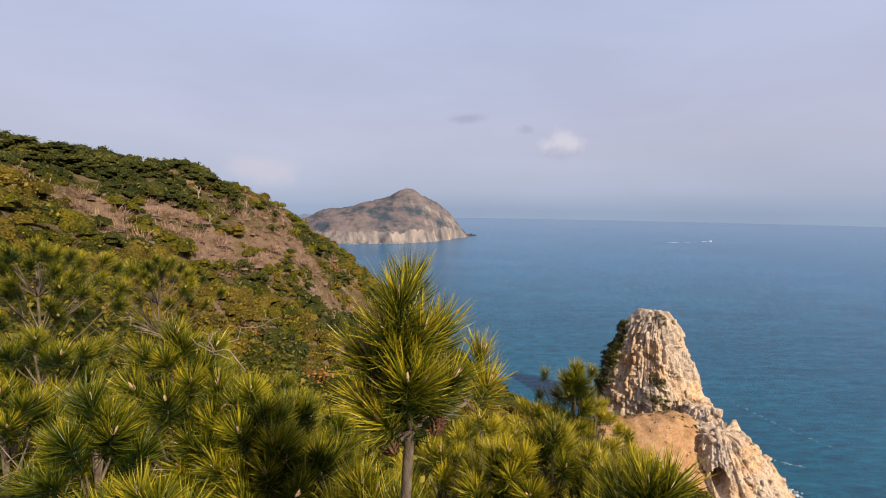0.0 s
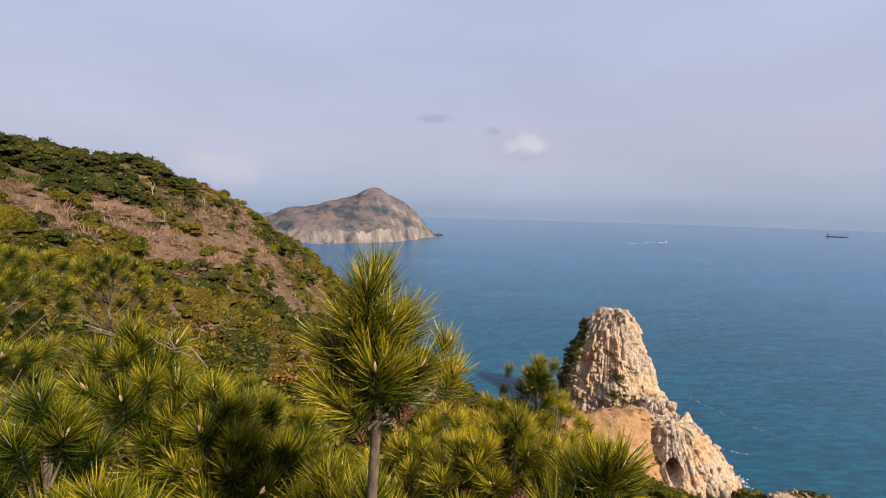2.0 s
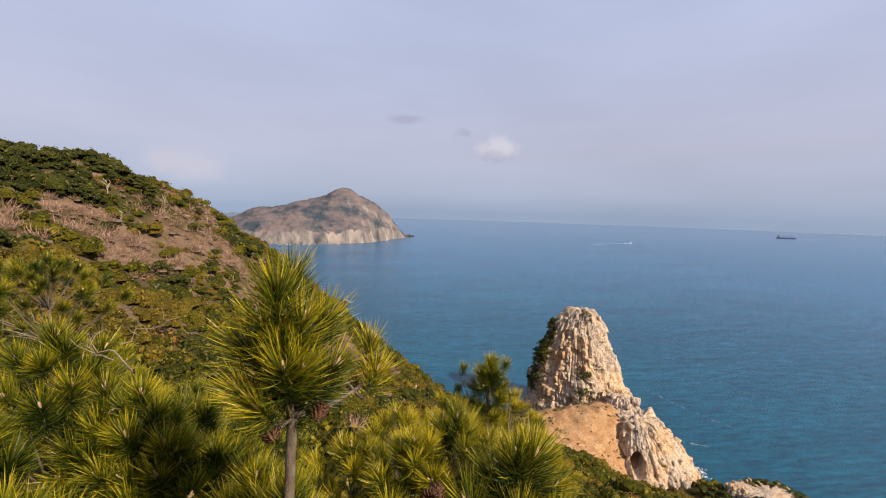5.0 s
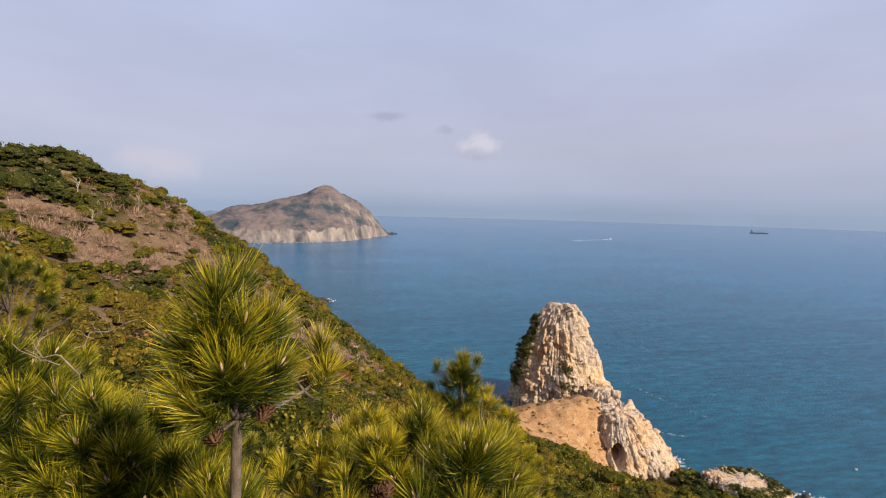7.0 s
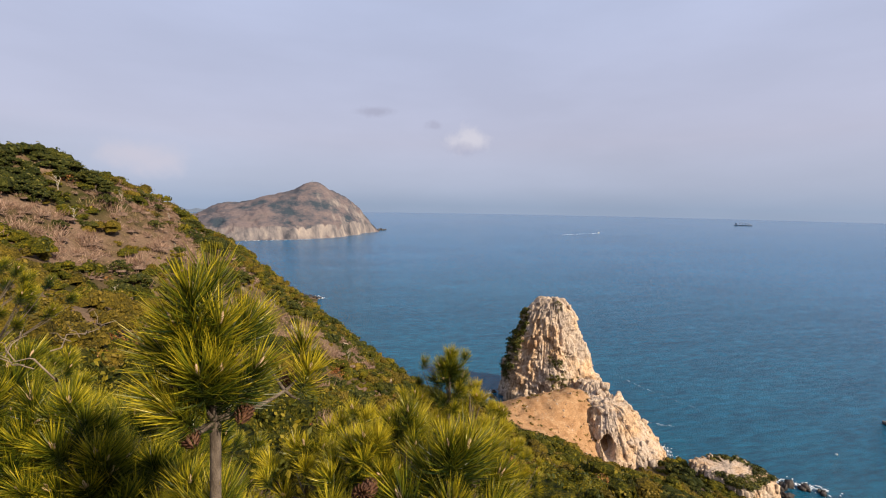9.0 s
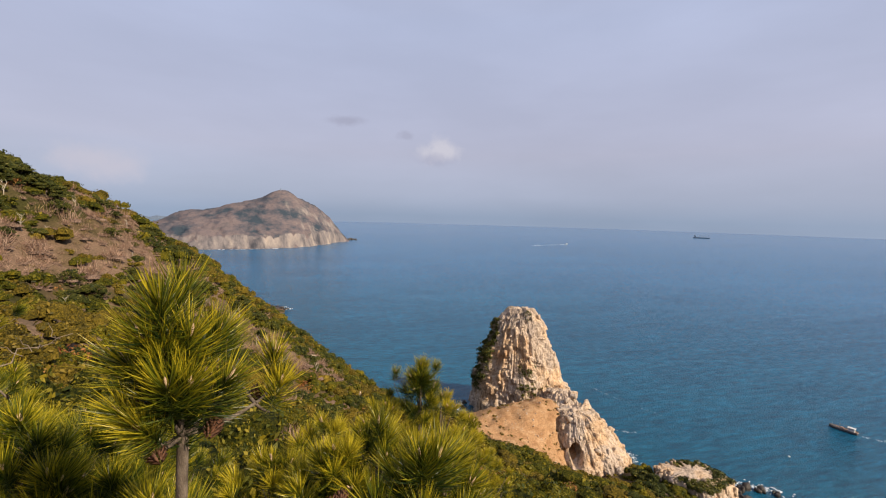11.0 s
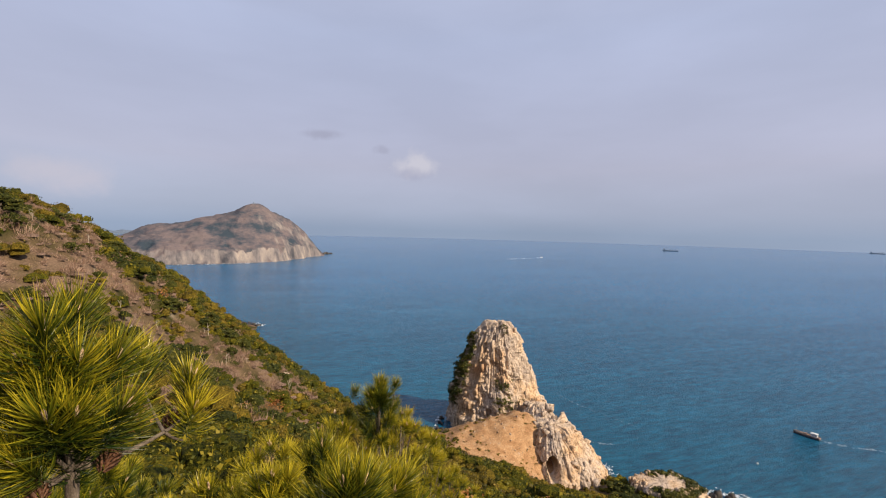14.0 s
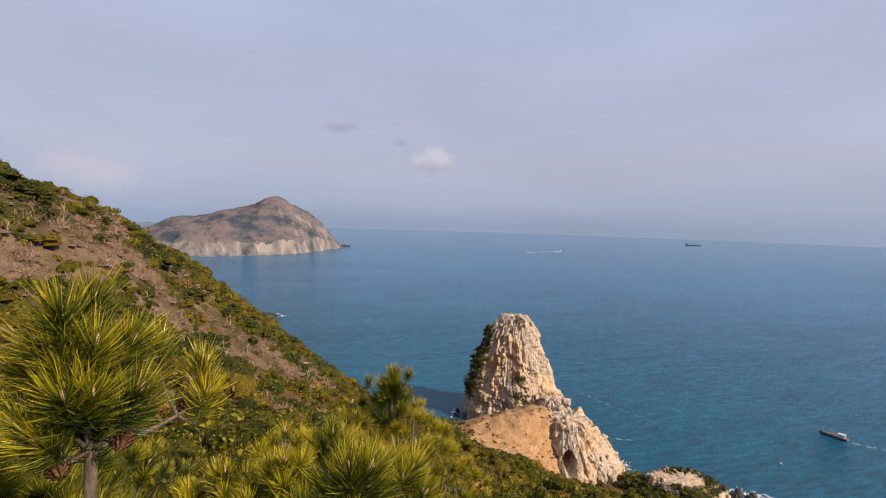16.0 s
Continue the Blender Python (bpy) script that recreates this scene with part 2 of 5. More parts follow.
def ground_material():
    """Soil, dead grass and low green growth; bare orange earth on the neck below the stack; rock where the ground is steep."""
    m, n, l, p = material("hillside_ground", 0.95, 0.1)
    geo = n.new("ShaderNodeNewGeometry")
    big = noise_tex(n, l, 0.07, 5.0)
    c = ramp(n, l, big, [(0.35, (0.046, 0.042, 0.012)), (0.48, (0.110, 0.076, 0.040)), (0.6, (0.190, 0.124, 0.084)), (0.75, (0.120, 0.084, 0.052))])
    d = n.new("ShaderNodeVectorMath")
    d.operation = "DISTANCE"
    d.inputs[1].default_value = (75, 141, 13)
    l.new(geo.outputs["Position"], d.inputs[0])
    rag = n.new("ShaderNodeMath")
    rag.operation = "MULTIPLY_ADD"
    rag.inputs[1].default_value = 16.0
    l.new(noise_tex(n, l, 0.16, 4.0), rag.inputs[0])
    l.new(d.outputs["Value"], rag.inputs[2])
    mr = n.new("ShaderNodeMapRange")
    for k, v in (("From Min", 30), ("From Max", 34), ("To Min", 1), ("To Max", 0)):
        mr.inputs[k].default_value = v
    l.new(rag.outputs[0], mr.inputs["Value"])
    earth = ramp(n, l, noise_tex(n, l, 0.35, 6.0), [(0.3, (0.27, 0.14, 0.066)), (0.55, (0.40, 0.235, 0.12)), (0.8, (0.48, 0.32, 0.19))])
    c = mixc(n, l, c, earth, mr.outputs[0])
    nz = n.new("ShaderNodeSeparateXYZ")
    l.new(geo.outputs["Normal"], nz.inputs[0])
    steep = n.new("ShaderNodeMapRange")
    for k, v in (("From Min", 0.62), ("From Max", 0.5), ("To Min", 0), ("To Max", 1)):
        steep.inputs[k].default_value = v
    l.new(nz.outputs["Z"], steep.inputs["Value"])
    c = mixc(n, l, c, ramp(n, l, noise_tex(n, l, 0.4, 6.0, (1, 1, 0.4)), [(0.3, (0.24, 0.17, 0.12)), (0.7, (0.52, 0.42, 0.32))]), steep.outputs[0])
    fine = noise_tex(n, l, 2.5, 6.0)
    c = mixc(n, l, c, ramp(n, l, fine, [(0.3, (0.55, 0.55, 0.55)), (0.7, (1.2, 1.2, 1.2))]), 1.0, "MULTIPLY")
    l.new(c, p.inputs["Base Color"])
    bump(n, l, p, fine, 0.6, 0.3)
    return m


def island_material():
    """Far island: pale cliffs where steep, dull brown scrub and dark green woods above, all tinted blue-mauve with
    distance haze put into the colour.
    """
    m, n, l, p = material("island_ground", 0.95, 0.1)
    geo = n.new("ShaderNodeNewGeometry")
    woods = noise_tex(n, l, 0.014, 9.0, (1, 0.6, 2.0), 0.68)
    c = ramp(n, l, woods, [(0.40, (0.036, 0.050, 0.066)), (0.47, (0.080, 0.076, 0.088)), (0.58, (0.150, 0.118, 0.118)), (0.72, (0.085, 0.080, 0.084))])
    nz = n.new("ShaderNodeSeparateXYZ")
    l.new(geo.outputs["Normal"], nz.inputs[0])
    rag = n.new("ShaderNodeMath")
    rag.operation = "MULTIPLY_ADD"
    rag.inputs[1].default_value = 0.35
    l.new(noise_tex(n, l, 0.03, 5.0, (1, 1, 0.3)), rag.inputs[0])
    l.new(nz.outputs["Z"], rag.inputs[2])
    steep = n.new("ShaderNodeMapRange")
    for k, v in (("From Min", 0.84), ("From Max", 0.68), ("To Min", 0), ("To Max", 1)):
        steep.inputs[k].default_value = v
    l.new(rag.outputs[0], steep.inputs["Value"])
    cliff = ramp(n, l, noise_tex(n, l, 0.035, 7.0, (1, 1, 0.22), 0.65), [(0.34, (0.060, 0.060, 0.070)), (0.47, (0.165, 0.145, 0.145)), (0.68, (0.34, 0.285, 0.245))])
    c = mixc(n, l, c, cliff, steep.outputs[0])
    l.new(c, p.inputs["Base Color"])
    bump(n, l, p, noise_tex(n, l, 0.06, 7.0), 0.7, 6.0)
    return m


M_SEA, M_GROUND, M_ISLAND = sea_material(), ground_material(), island_material()
M_ROCK = rock_material("stack_rock", (0.55, 0.44, 0.345), (0.57, 0.40, 0.255), (0.38, 0.315, 0.27), (0.47, 0.27, 0.14))
M_WETROCK = plain("wet_rock", [(0.3, (0.02, 0.017, 0.015)), (0.7, (0.07, 0.055, 0.045))], 0.6, rough=0.45, relief=0.8, depth=0.3)
M_GREEN = foliage("evergreen_leaves", (0.030, 0.040, 0.003), (0.092, 0.090, 0.006), (0.220, 0.168, 0.010))
M_OLIVE = foliage("olive_leaves", (0.050, 0.042, 0.006), (0.130, 0.095, 0.011), (0.225, 0.152, 0.020))
M_DARK = foliage("dark_conifer_leaves", (0.022, 0.032, 0.006), (0.066, 0.072, 0.011), (0.150, 0.130, 0.020))
# Inner growth, darker than its leaves: shade inside the shrub put into colour.
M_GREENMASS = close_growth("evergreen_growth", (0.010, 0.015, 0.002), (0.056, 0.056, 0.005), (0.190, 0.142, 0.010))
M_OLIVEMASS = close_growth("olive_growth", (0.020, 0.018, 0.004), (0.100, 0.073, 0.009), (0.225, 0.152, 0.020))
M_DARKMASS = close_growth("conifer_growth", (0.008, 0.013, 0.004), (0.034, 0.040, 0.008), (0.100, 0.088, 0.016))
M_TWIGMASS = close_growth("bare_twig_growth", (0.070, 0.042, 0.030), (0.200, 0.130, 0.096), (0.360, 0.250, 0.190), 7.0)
M_BROWN = foliage("bare_twigs", (0.155, 0.088, 0.060), (0.275, 0.168, 0.118), (0.41, 0.280, 0.205), through_light=0.12, rough=0.9)
M_RUST = foliage("withered_leaves", (0.20, 0.075, 0.02), (0.30, 0.12, 0.035), (0.36, 0.18, 0.06), through_light=0.25)
M_DRY = foliage("dry_grass", (0.19, 0.13, 0.055), (0.30, 0.21, 0.10), (0.40, 0.30, 0.16), through_light=0.25, rough=0.8)
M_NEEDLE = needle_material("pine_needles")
M_BARK = plain("pine_bark", [(0.3, (0.075, 0.055, 0.04)), (0.7, (0.21, 0.165, 0.125))], 40, (1, 1, 0.5), 0.9, 0.9, 0.004, "Object")
M_SNAG = plain("bleached_wood", [(0.3, (0.34, 0.28, 0.21)), (0.7, (0.58, 0.51, 0.42))], 8, (1, 1, 0.2), 0.85, 0.5, 0.01)
M_CANDLE = plain("bud_scales", [(0.3, (0.42, 0.26, 0.14)), (0.7, (0.68, 0.50, 0.33))], 220, (1, 1, 0.6), 0.7, 0.8, 0.002, "Object")
M_CONE = plain("cone_scales", [(0.3, (0.045, 0.018, 0.009)), (0.7, (0.17, 0.075, 0.036))], 90, (1, 1, 1), 0.6, 0.5, 0.002, "Object")
M_FOAM = plain("sea_foam", [(0.3, (0.62, 0.68, 0.72)), (0.7, (0.85, 0.88, 0.90))], 0.8, rough=0.7)
M_HULL = plain("grey_hull", [(0.3, (0.10, 0.09, 0.09)), (0.7, (0.20, 0.18, 0.17))], 0.5, rough=0.6)
M_WHITE = plain("white_paint", [(0.3, (0.48, 0.48, 0.48)), (0.7, (0.68, 0.68, 0.68))], 0.6, rough=0.5)
M_DECK = plain("weathered_deck", [(0.3, (0.20, 0.12, 0.09)), (0.7, (0.38, 0.26, 0.20))], 1.2, rough=0.7)
# Far ships: distance haze put into the paint colour; windows share it.
M_FARSHIP = plain("hazed_blue", [(0.3, (0.20, 0.25, 0.32)), (0.7, (0.26, 0.31, 0.38))], 0.05, rough=0.7)
M_TWIG = plain("dry_twig_bark", [(0.3, (0.16, 0.115, 0.08)), (0.7, (0.32, 0.25, 0.19))], 30, (1, 1, 0.3), 0.85, 0.5, 0.002, "Object")
M_THIN = plain("thin_foam", [(0.3, (0.16, 0.24, 0.30)), (0.7, (0.36, 0.43, 0.48))], 0.8, rough=0.6)
# Blue of distance haze put straight into the land's base colour.
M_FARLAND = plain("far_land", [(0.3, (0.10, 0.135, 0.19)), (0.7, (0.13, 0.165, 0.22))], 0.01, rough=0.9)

# ---- building helpers ----
def mesh_of(name, verts, faces, smooth=False):
    """A mesh from arrays: verts (n, 3), faces one (m, k) array or several."""
    faces = [np.asarray(f, np.int32) for f in (faces if isinstance(faces, (list, tuple)) else [faces]) if len(f)]
    me = bpy.data.meshes.new(name)
    verts = np.asarray(verts, np.float32)
    loops = np.concatenate([f.ravel() for f in faces])
    sizes = np.concatenate([np.full(len(f), f.shape[1], np.int32) for f in faces])
    me.vertices.add(len(verts))
    me.vertices.foreach_set("co", verts.ravel())
    me.loops.add(len(loops))
    me.loops.foreach_set("vertex_index", loops)
    me.polygons.add(len(sizes))
    me.polygons.foreach_set("loop_start", np.concatenate([[0], np.cumsum(sizes)[:-1]]).astype(np.int32))
    if smooth:
        me.polygons.foreach_set("use_smooth", np.ones(len(sizes), bool))
    me.update(calc_edges=True)
    me.validate()
    return me


def thing(name, me, mat, label="", category="", group="", kind=""):
    me.materials.append(mat)
    return tagged(new(name, me), label, category, group, kind)


def part(name, me, mat, parent, label=""):
    if isinstance(me, bmesh.types.BMesh):
        bm, me = me, bpy.data.meshes.new(name)
        bm.to_mesh(me)
        bm.free()
    if mat and not me.materials:
        me.materials.append(mat)
    ob = new(name, me)
    ob.parent = parent
    return tagged(ob, label)


def fbm(x, y, scale, octaves=4, seed=0.0):
    """Cheap smooth noise in numpy: sums of turned sines, about -1 to 1."""
    v, a, tot = np.zeros_like(x, dtype=float), 1.0, 0.0
    for o in range(octaves):
        t = 0.9 * o + seed
        u, w = x * math.cos(t) - y * math.sin(t), x * math.sin(t) + y * math.cos(t)
        k = scale * 1.9 ** o
        v = v + a * np.sin(u * k + 1.7 * np.sin(w * k * 0.7 + seed) + 3.1 * o) * np.cos(w * k * 0.83 + 1.3 * np.sin(u * k * 0.61 + 2 * seed) + seed)
        tot += a
        a *= 0.55
    return v / tot * 1.6


class Relief:
    """A smooth surface through spot heights (a thin plate)."""

    def __init__(self, spots, stiff=0.0):
        self.p = np.array(spots, float)
        n = len(self.p)
        k = self.basis(self.p[:, 0], self.p[:, 1]) + stiff * np.eye(n)
        q = np.column_stack([np.ones(n), self.p[:, :2]])
        a = np.block([[k, q], [q.T, np.zeros((3, 3))]])
        self.w = np.linalg.solve(a, np.concatenate([self.p[:, 2], np.zeros(3)]))

    def basis(self, x, y):
        r2 = (x[:, None] - self.p[None, :, 0]) ** 2 + (y[:, None] - self.p[None, :, 1]) ** 2
        return r2 * np.log(r2 + 1e-6) * 0.5

    def __call__(self, x, y):
        shape = np.shape(x)
        x, y = np.ravel(x).astype(float), np.ravel(y).astype(float)
        z = self.basis(x, y) @ self.w[:-3] + self.w[-3] + self.w[-2] * x + self.w[-1] * y
        return z.reshape(shape)


# ---- the hillside ----
RIDGE = [(-95, 101, 100), (-86, 110, 97.8), (-74, 130, 97.8), (-68, 172, 88), (-62, 210, 75), (-57, 247, 59), (-48, 300, 34),
         (-150, 110, 106), (-160, 200, 88), (-140, 290, 55), (-95, 360, 22), (-60, 400, 5), (-60, -10, 112), (-120, 20, 120)]
SLOPE = [(0, 0, 88.3), (0, -30, 101), (4, 9, 82.3), (12, 25, 70.5), (28, 60, 48), (45, 85, 33), (60, 106, 19.5), (-53, 96, 77), (-74, 82, 91),
         (-29, 34, 82), (-14, 14, 85), (-21, 84, 61), (-43, 142, 67), (-4, 119, 35), (30, 8, 71), (60, 0, 60), (90, 55, 23), (100, 0, 38), (88, 104, 6.5)]
SHORE = [(-38, 414, 0), (-29, 345, 1), (-3, 288, 0), (20, 240, -1), (37, 200, -1), (50, 168, 5), (58, 158, 9), (67, 149, 14.5), (80, 146, 18), (76, 121, 8), (87, 123, 0.5), (79, 133, 11), (90, 147, 20.5), (65, 127, 13.5), (64, 174, -2),
         (60, 215, -9), (30, 300, -12), (0, 380, -14), (-60, 450, -12), (106, 112, 5), (110, 104, 4), (128, 100, 0), (130, 60, 3), (140, 10, 4), (165, 60, -12), (150, 120, -12), (100, 150, -4)]
hill = Relief(RIDGE + SLOPE + SHORE, 30.0)


def ground_z(x, y):
    x, y = np.asarray(x, float), np.asarray(y, float)
    z = hill(x, y)
    far = np.clip((np.hypot(x, y) - 4) / 30, 0, 1)
    neck = np.exp(-((x - 76) ** 2 + (y - 140) ** 2) / 400)
    return z + far * (1.3 * fbm(x, y, 0.10, 4, 0.4) + 0.5 * fbm(x, y, 0.45, 3, 1.9)) + neck * 0.5 * fbm(x * 1.3, y * 0.7, 0.9, 3, 3.0)


gx = np.concatenate([np.arange(-260, -110, 4.0), np.arange(-110, 150, 1.4), np.arange(150, 205, 4.0)])
gy = np.concatenate([np.arange(-60, -8, 4.0), np.arange(-8, 300, 1.4), np.arange(300, 470, 3.0)])
GX, GY = np.meshgrid(gx, gy)
GZ = np.maximum(ground_z(GX, GY), -14)
idx = np.arange(GX.size).reshape(GX.shape)
quads = np.stack([idx[:-1, :-1], idx[:-1, 1:], idx[1:, 1:], idx[1:, :-1]], -1).reshape(-1, 4)
thing("ground", mesh_of("ground", np.stack([GX, GY, GZ], -1).reshape(-1, 3), quads, True), M_GROUND,
      "steep coastal hillside of soil, dead grass and bare orange earth", "hillside", kind="structure")

# ---- the sea, one sheet to the horizon ----
rr = np.concatenate([[0.0], np.geomspace(40, 4950, 70)])
aa = np.linspace(0, 2 * np.pi, 97)[:-1]
RR, AA = np.meshgrid(rr, aa, indexing="ij")
idx = np.arange(RR.size).reshape(RR.shape)
nxt = np.roll(idx, -1, axis=1)
quads = np.stack([idx[:-1], idx[1:], nxt[1:], nxt[:-1]], -1).reshape(-1, 4)
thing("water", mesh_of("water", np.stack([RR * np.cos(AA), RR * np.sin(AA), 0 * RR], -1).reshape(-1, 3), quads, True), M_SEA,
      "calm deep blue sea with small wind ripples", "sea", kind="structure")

# ---- the island across the bay ----
isle = Relief([(-115, 1294, 128), (-100, 1270, 106), (-70, 1330, 106), (-30, 1380, 88), (10, 1420, 58), (45, 1455, 18), (-160, 1290, 104), (-228, 1290, 82), (-330, 1310, 60), (-385, 1318, 52), (-420, 1330, 28), (-480, 1350, 8),
               (-264, 1062, 0), (-400, 1120, 0), (-180, 1085, 0), (-92, 1125, 0), (-10, 1230, 0), (40, 1350, 0), (76, 1490, 0), (-180, 1170, 40), (-300, 1160, 34), (-60, 1500, 20), (-300, 1500, 10), (-520, 1250, 0), (-200, 1600, -10), (60, 1560, -10), (-100, 1060, -10), (30, 1200, -12), (110, 1400, -12)], 0.0)
ix, iy = np.meshgrid(np.arange(-640, 180, 4.0), np.arange(1000, 1640, 4.0))
steep_end = np.clip((ix + 130) / 150, 0, 1)                                # the cliffs run higher towards the seaward end
gully = np.abs(fbm(ix + 0.4 * iy, iy * 0.35, 0.055, 4, 6.1))
iz = isle(ix, iy) + 2.0 * fbm(ix, iy, 0.022, 4, 0.7) + 1.0 * fbm(ix, iy, 0.09, 3, 2.2) + 0.6 * fbm(ix, iy, 0.28, 3, 4.4) - (0.5 + 2.5 * steep_end) * (1 - gully) ** 3
cut = np.clip((iz + 1) / 9, 0, 1)
tip = np.clip((ix - 20) / 60, 0, 1)
iz = iz * 0.98 + (38 - 30 * tip) * cut * cut * (3 - 2 * cut) * (0.87 + 0.07 * fbm(ix, iy, 0.03, 2, 5.0) - (0.30 - 0.25 * np.clip(iz / 40, 0, 1)) * (1 - gully) ** 4) - 4
iz = np.maximum(iz, -8)
idx = np.arange(ix.size).reshape(ix.shape)
quads = np.stack([idx[:-1, :-1], idx[:-1, 1:], idx[1:, 1:], idx[1:, :-1]], -1).reshape(-1, 4)
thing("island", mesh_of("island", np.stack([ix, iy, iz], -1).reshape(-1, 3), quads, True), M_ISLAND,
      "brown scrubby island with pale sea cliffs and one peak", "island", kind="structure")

# ---- the rock stack ----
U, V = np.array([0.891, -0.454]), np.array([0.454, 0.891])  # across and away, seen from the slope
STACK = np.array([88.5, 175.0])


def jointed(s, z, wide, tall, seed):
    """Columns of jointed rock: for girth s and height z, each block's own depth (-1 to 1) and how near its upright joint is (1 at the joint)."""
    k = np.floor(s / wide)
    h = np.modf(np.abs(np.sin(k * 127.1 + seed * 17.3) * 437.58))[0]
    row = np.floor(z / (tall * (0.6 + 0.8 * h)) + h * 7.0)
    own = np.modf(np.abs(np.sin(k * 269.5 + row * 183.3 + seed * 31.7) * 917.31))[0] * 2 - 1
    near = np.clip(1 - np.minimum(s / wide - k, 1 - (s / wide - k)) * wide / 0.32, 0, 1)
    return own, near


def loft(levels, centre, around=300, rows=150, seed=0.0, rough=1.0, power=3.2, dents=()):
    """A crag from levels (z, left, right, front, back, front corner's u, v shift): a five-cornered section, split into upright jointed blocks.
    dents: hollows (x, y, z, width, height, depth), pushed away from the slope."""
    lv = np.array(levels, float)
    zs = np.linspace(lv[0, 0], lv[-1, 0], rows)
    q = [np.interp(zs, lv[:, 0], lv[:, i]) for i in range(1, 7)]
    th = np.linspace(0, 2 * np.pi, around, endpoint=False)
    out = np.zeros((rows, around, 3))
    for j, z in enumerate(zs):
        left, right, front, back, corner, shift = (a[j] for a in q)
        pts = [(right, 0.0), (right * 0.25, back), (-left, back * 0.25), (-left * 0.74, -front * 0.55), (corner, -front)]
        mid = np.mean(pts, axis=0)
        d = np.stack([np.cos(th), np.sin(th)], -1)
        acc = np.zeros(around)
        for k in range(5):
            a, b = np.array(pts[k]) - mid, np.array(pts[(k + 1) % 5]) - mid
            n = np.array([b[1] - a[1], a[0] - b[0]])
            acc += np.clip(d @ n / (n @ a), 0, None) ** (power * 4)
        base = mid + d * (acc ** (-1 / (power * 4)))[:, None]
        out[j, :, 0], out[j, :, 1], out[j, :, 2] = base[:, 0], base[:, 1] + shift, z
    cen = out[:, :, :2].mean(axis=1, keepdims=True)
    w = out[:, :, :2] - cen
    ln = np.linalg.norm(w, axis=2, keepdims=True)
    # girth in metres at a third of the height, so that joints don't crowd together towards the top
    s = np.cumsum(np.linalg.norm(np.diff(out[rows // 3], axis=0, append=out[rows // 3, :1]), axis=1))[None, :] + 0 * ln[:, :, 0]
    zz = zs[:, None] + 0 * s
    bent = s + 0.55 * fbm(s, zz, 0.13, 3, 6.0 + seed) + 0.05 * zz
    lean = zz + 1.2 * fbm(s, zz, 0.2, 2, 3.3 + seed)
    disp = np.zeros_like(s)
    for wide, tall, deep, crack, k in ((6.5, 12.0, 1.5, 0.5, 1.0), (2.8, 5.0, 0.85, 0.50, 2.0), (1.4, 1.9, 0.42, 0.20, 3.0)):
        own, near = jointed(bent, lean + 3 * k, wide, tall, seed + k)
        disp += deep * own - crack * near
    disp += 0.9 * fbm(s, zz * 0.5, 0.16, 3, 1.1 + seed) + 0.35 * fbm(s, zz * 0.6, 1.3, 3, 8.1 + seed)
    lim = np.clip(ln[:, :, 0] / 9.0, 0.15, 1)
    out[:, :, :2] += w / ln * (rough * disp * lim)[:, :, None]
    own, near = jointed(bent, lean * 0 + 1, 2.2, 9.0, seed + 5)
    out[:, :, 2] += rough * (0.9 * own * np.clip((zz - zs[-1] + 6) / 6, 0, 1) + 0.35 * fbm(s, zz * 0.6, 0.4, 4, 3.0 + seed) + 0.2 * fbm(s, zz, 1.3, 2, 5.0))
    xy = centre + out[:, :, 0:1] * U + out[:, :, 1:2] * V
    verts = np.concatenate([xy, out[:, :, 2:]], 2).reshape(-1, 3)
    for x, y, z, wide, high, deep in dents:
        du = (verts[:, :2] - np.array([x, y])) @ U / wide
        f = np.clip(1.25 - du ** 2 - ((verts[:, 2] - z) / high) ** 2, 0, 1) * (((verts[:, :2] - np.array([x, y])) @ V) < deep)
        verts[:, :2] += (f * f * (3 - 2 * f))[:, None] * V * deep
    idx = np.arange(rows * around).reshape(rows, around)
    nx = np.roll(idx, -1, axis=1)
    quads = np.stack([idx[:-1], nx[:-1], nx[1:], idx[1:]], -1).reshape(-1, 4)
    top = verts[idx[-1]].mean(axis=0) + np.array([0, 0, 0.3])
    verts = np.vstack([verts, top])
    cap = np.stack([idx[-1], nx[-1], np.full(around, len(verts) - 1)], -1)
    return verts, quads, cap


def angular_block(seed, tall):
    """A split block of rock: the hull of scattered corners."""
    r = np.random.default_rng(seed)
    bm = bmesh.new()
    for _ in range(13):
        c = np.sign(r.normal(size=3)) * r.uniform(0.55, 1.0, 3)
        bm.verts.new((c[0], c[1], c[2] * tall))
    res = bmesh.ops.convex_hull(bm, input=bm.verts)
    bmesh.ops.delete(bm, geom=[w for w in bm.verts if not w.link_faces], context="VERTS")
    bmesh.ops.triangulate(bm, faces=bm.faces)
    bm.verts.index_update()
    v = np.array([x.co[:] for x in bm.verts])
    f = np.array([[x.index for x in fc.verts] for fc in bm.faces])
    bm.free()
    return v, f


BLOCKS = [angular_block(40 + i, 1.5 + 0.35 * (i % 4)) for i in range(9)]
BLOCK_MESH = []
for v, f in BLOCKS:
    BLOCK_MESH.append(mesh_of("block", v, f))
    BLOCK_MESH[-1].materials.append(M_ROCK)


def crags(places, sizes, seed, parent, squat=1.0):
    """Angular blocks bedded in the rock at places, each a part of its rock."""
    r = np.random.default_rng(seed)
    for p, s in zip(places, sizes):
        ob = part("block", BLOCK_MESH[int(r.integers(len(BLOCK_MESH)))], None, parent)
        sc = r.uniform(0.7, 1.25, 3) * s * np.array([1, 1, squat])
        ob.matrix_basis = Matrix.LocRotScale(Vector(p) - parent.location, Euler((r.normal(0, 0.12), r.normal(0, 0.12), r.uniform(0, 6.28))), Vector(sc))


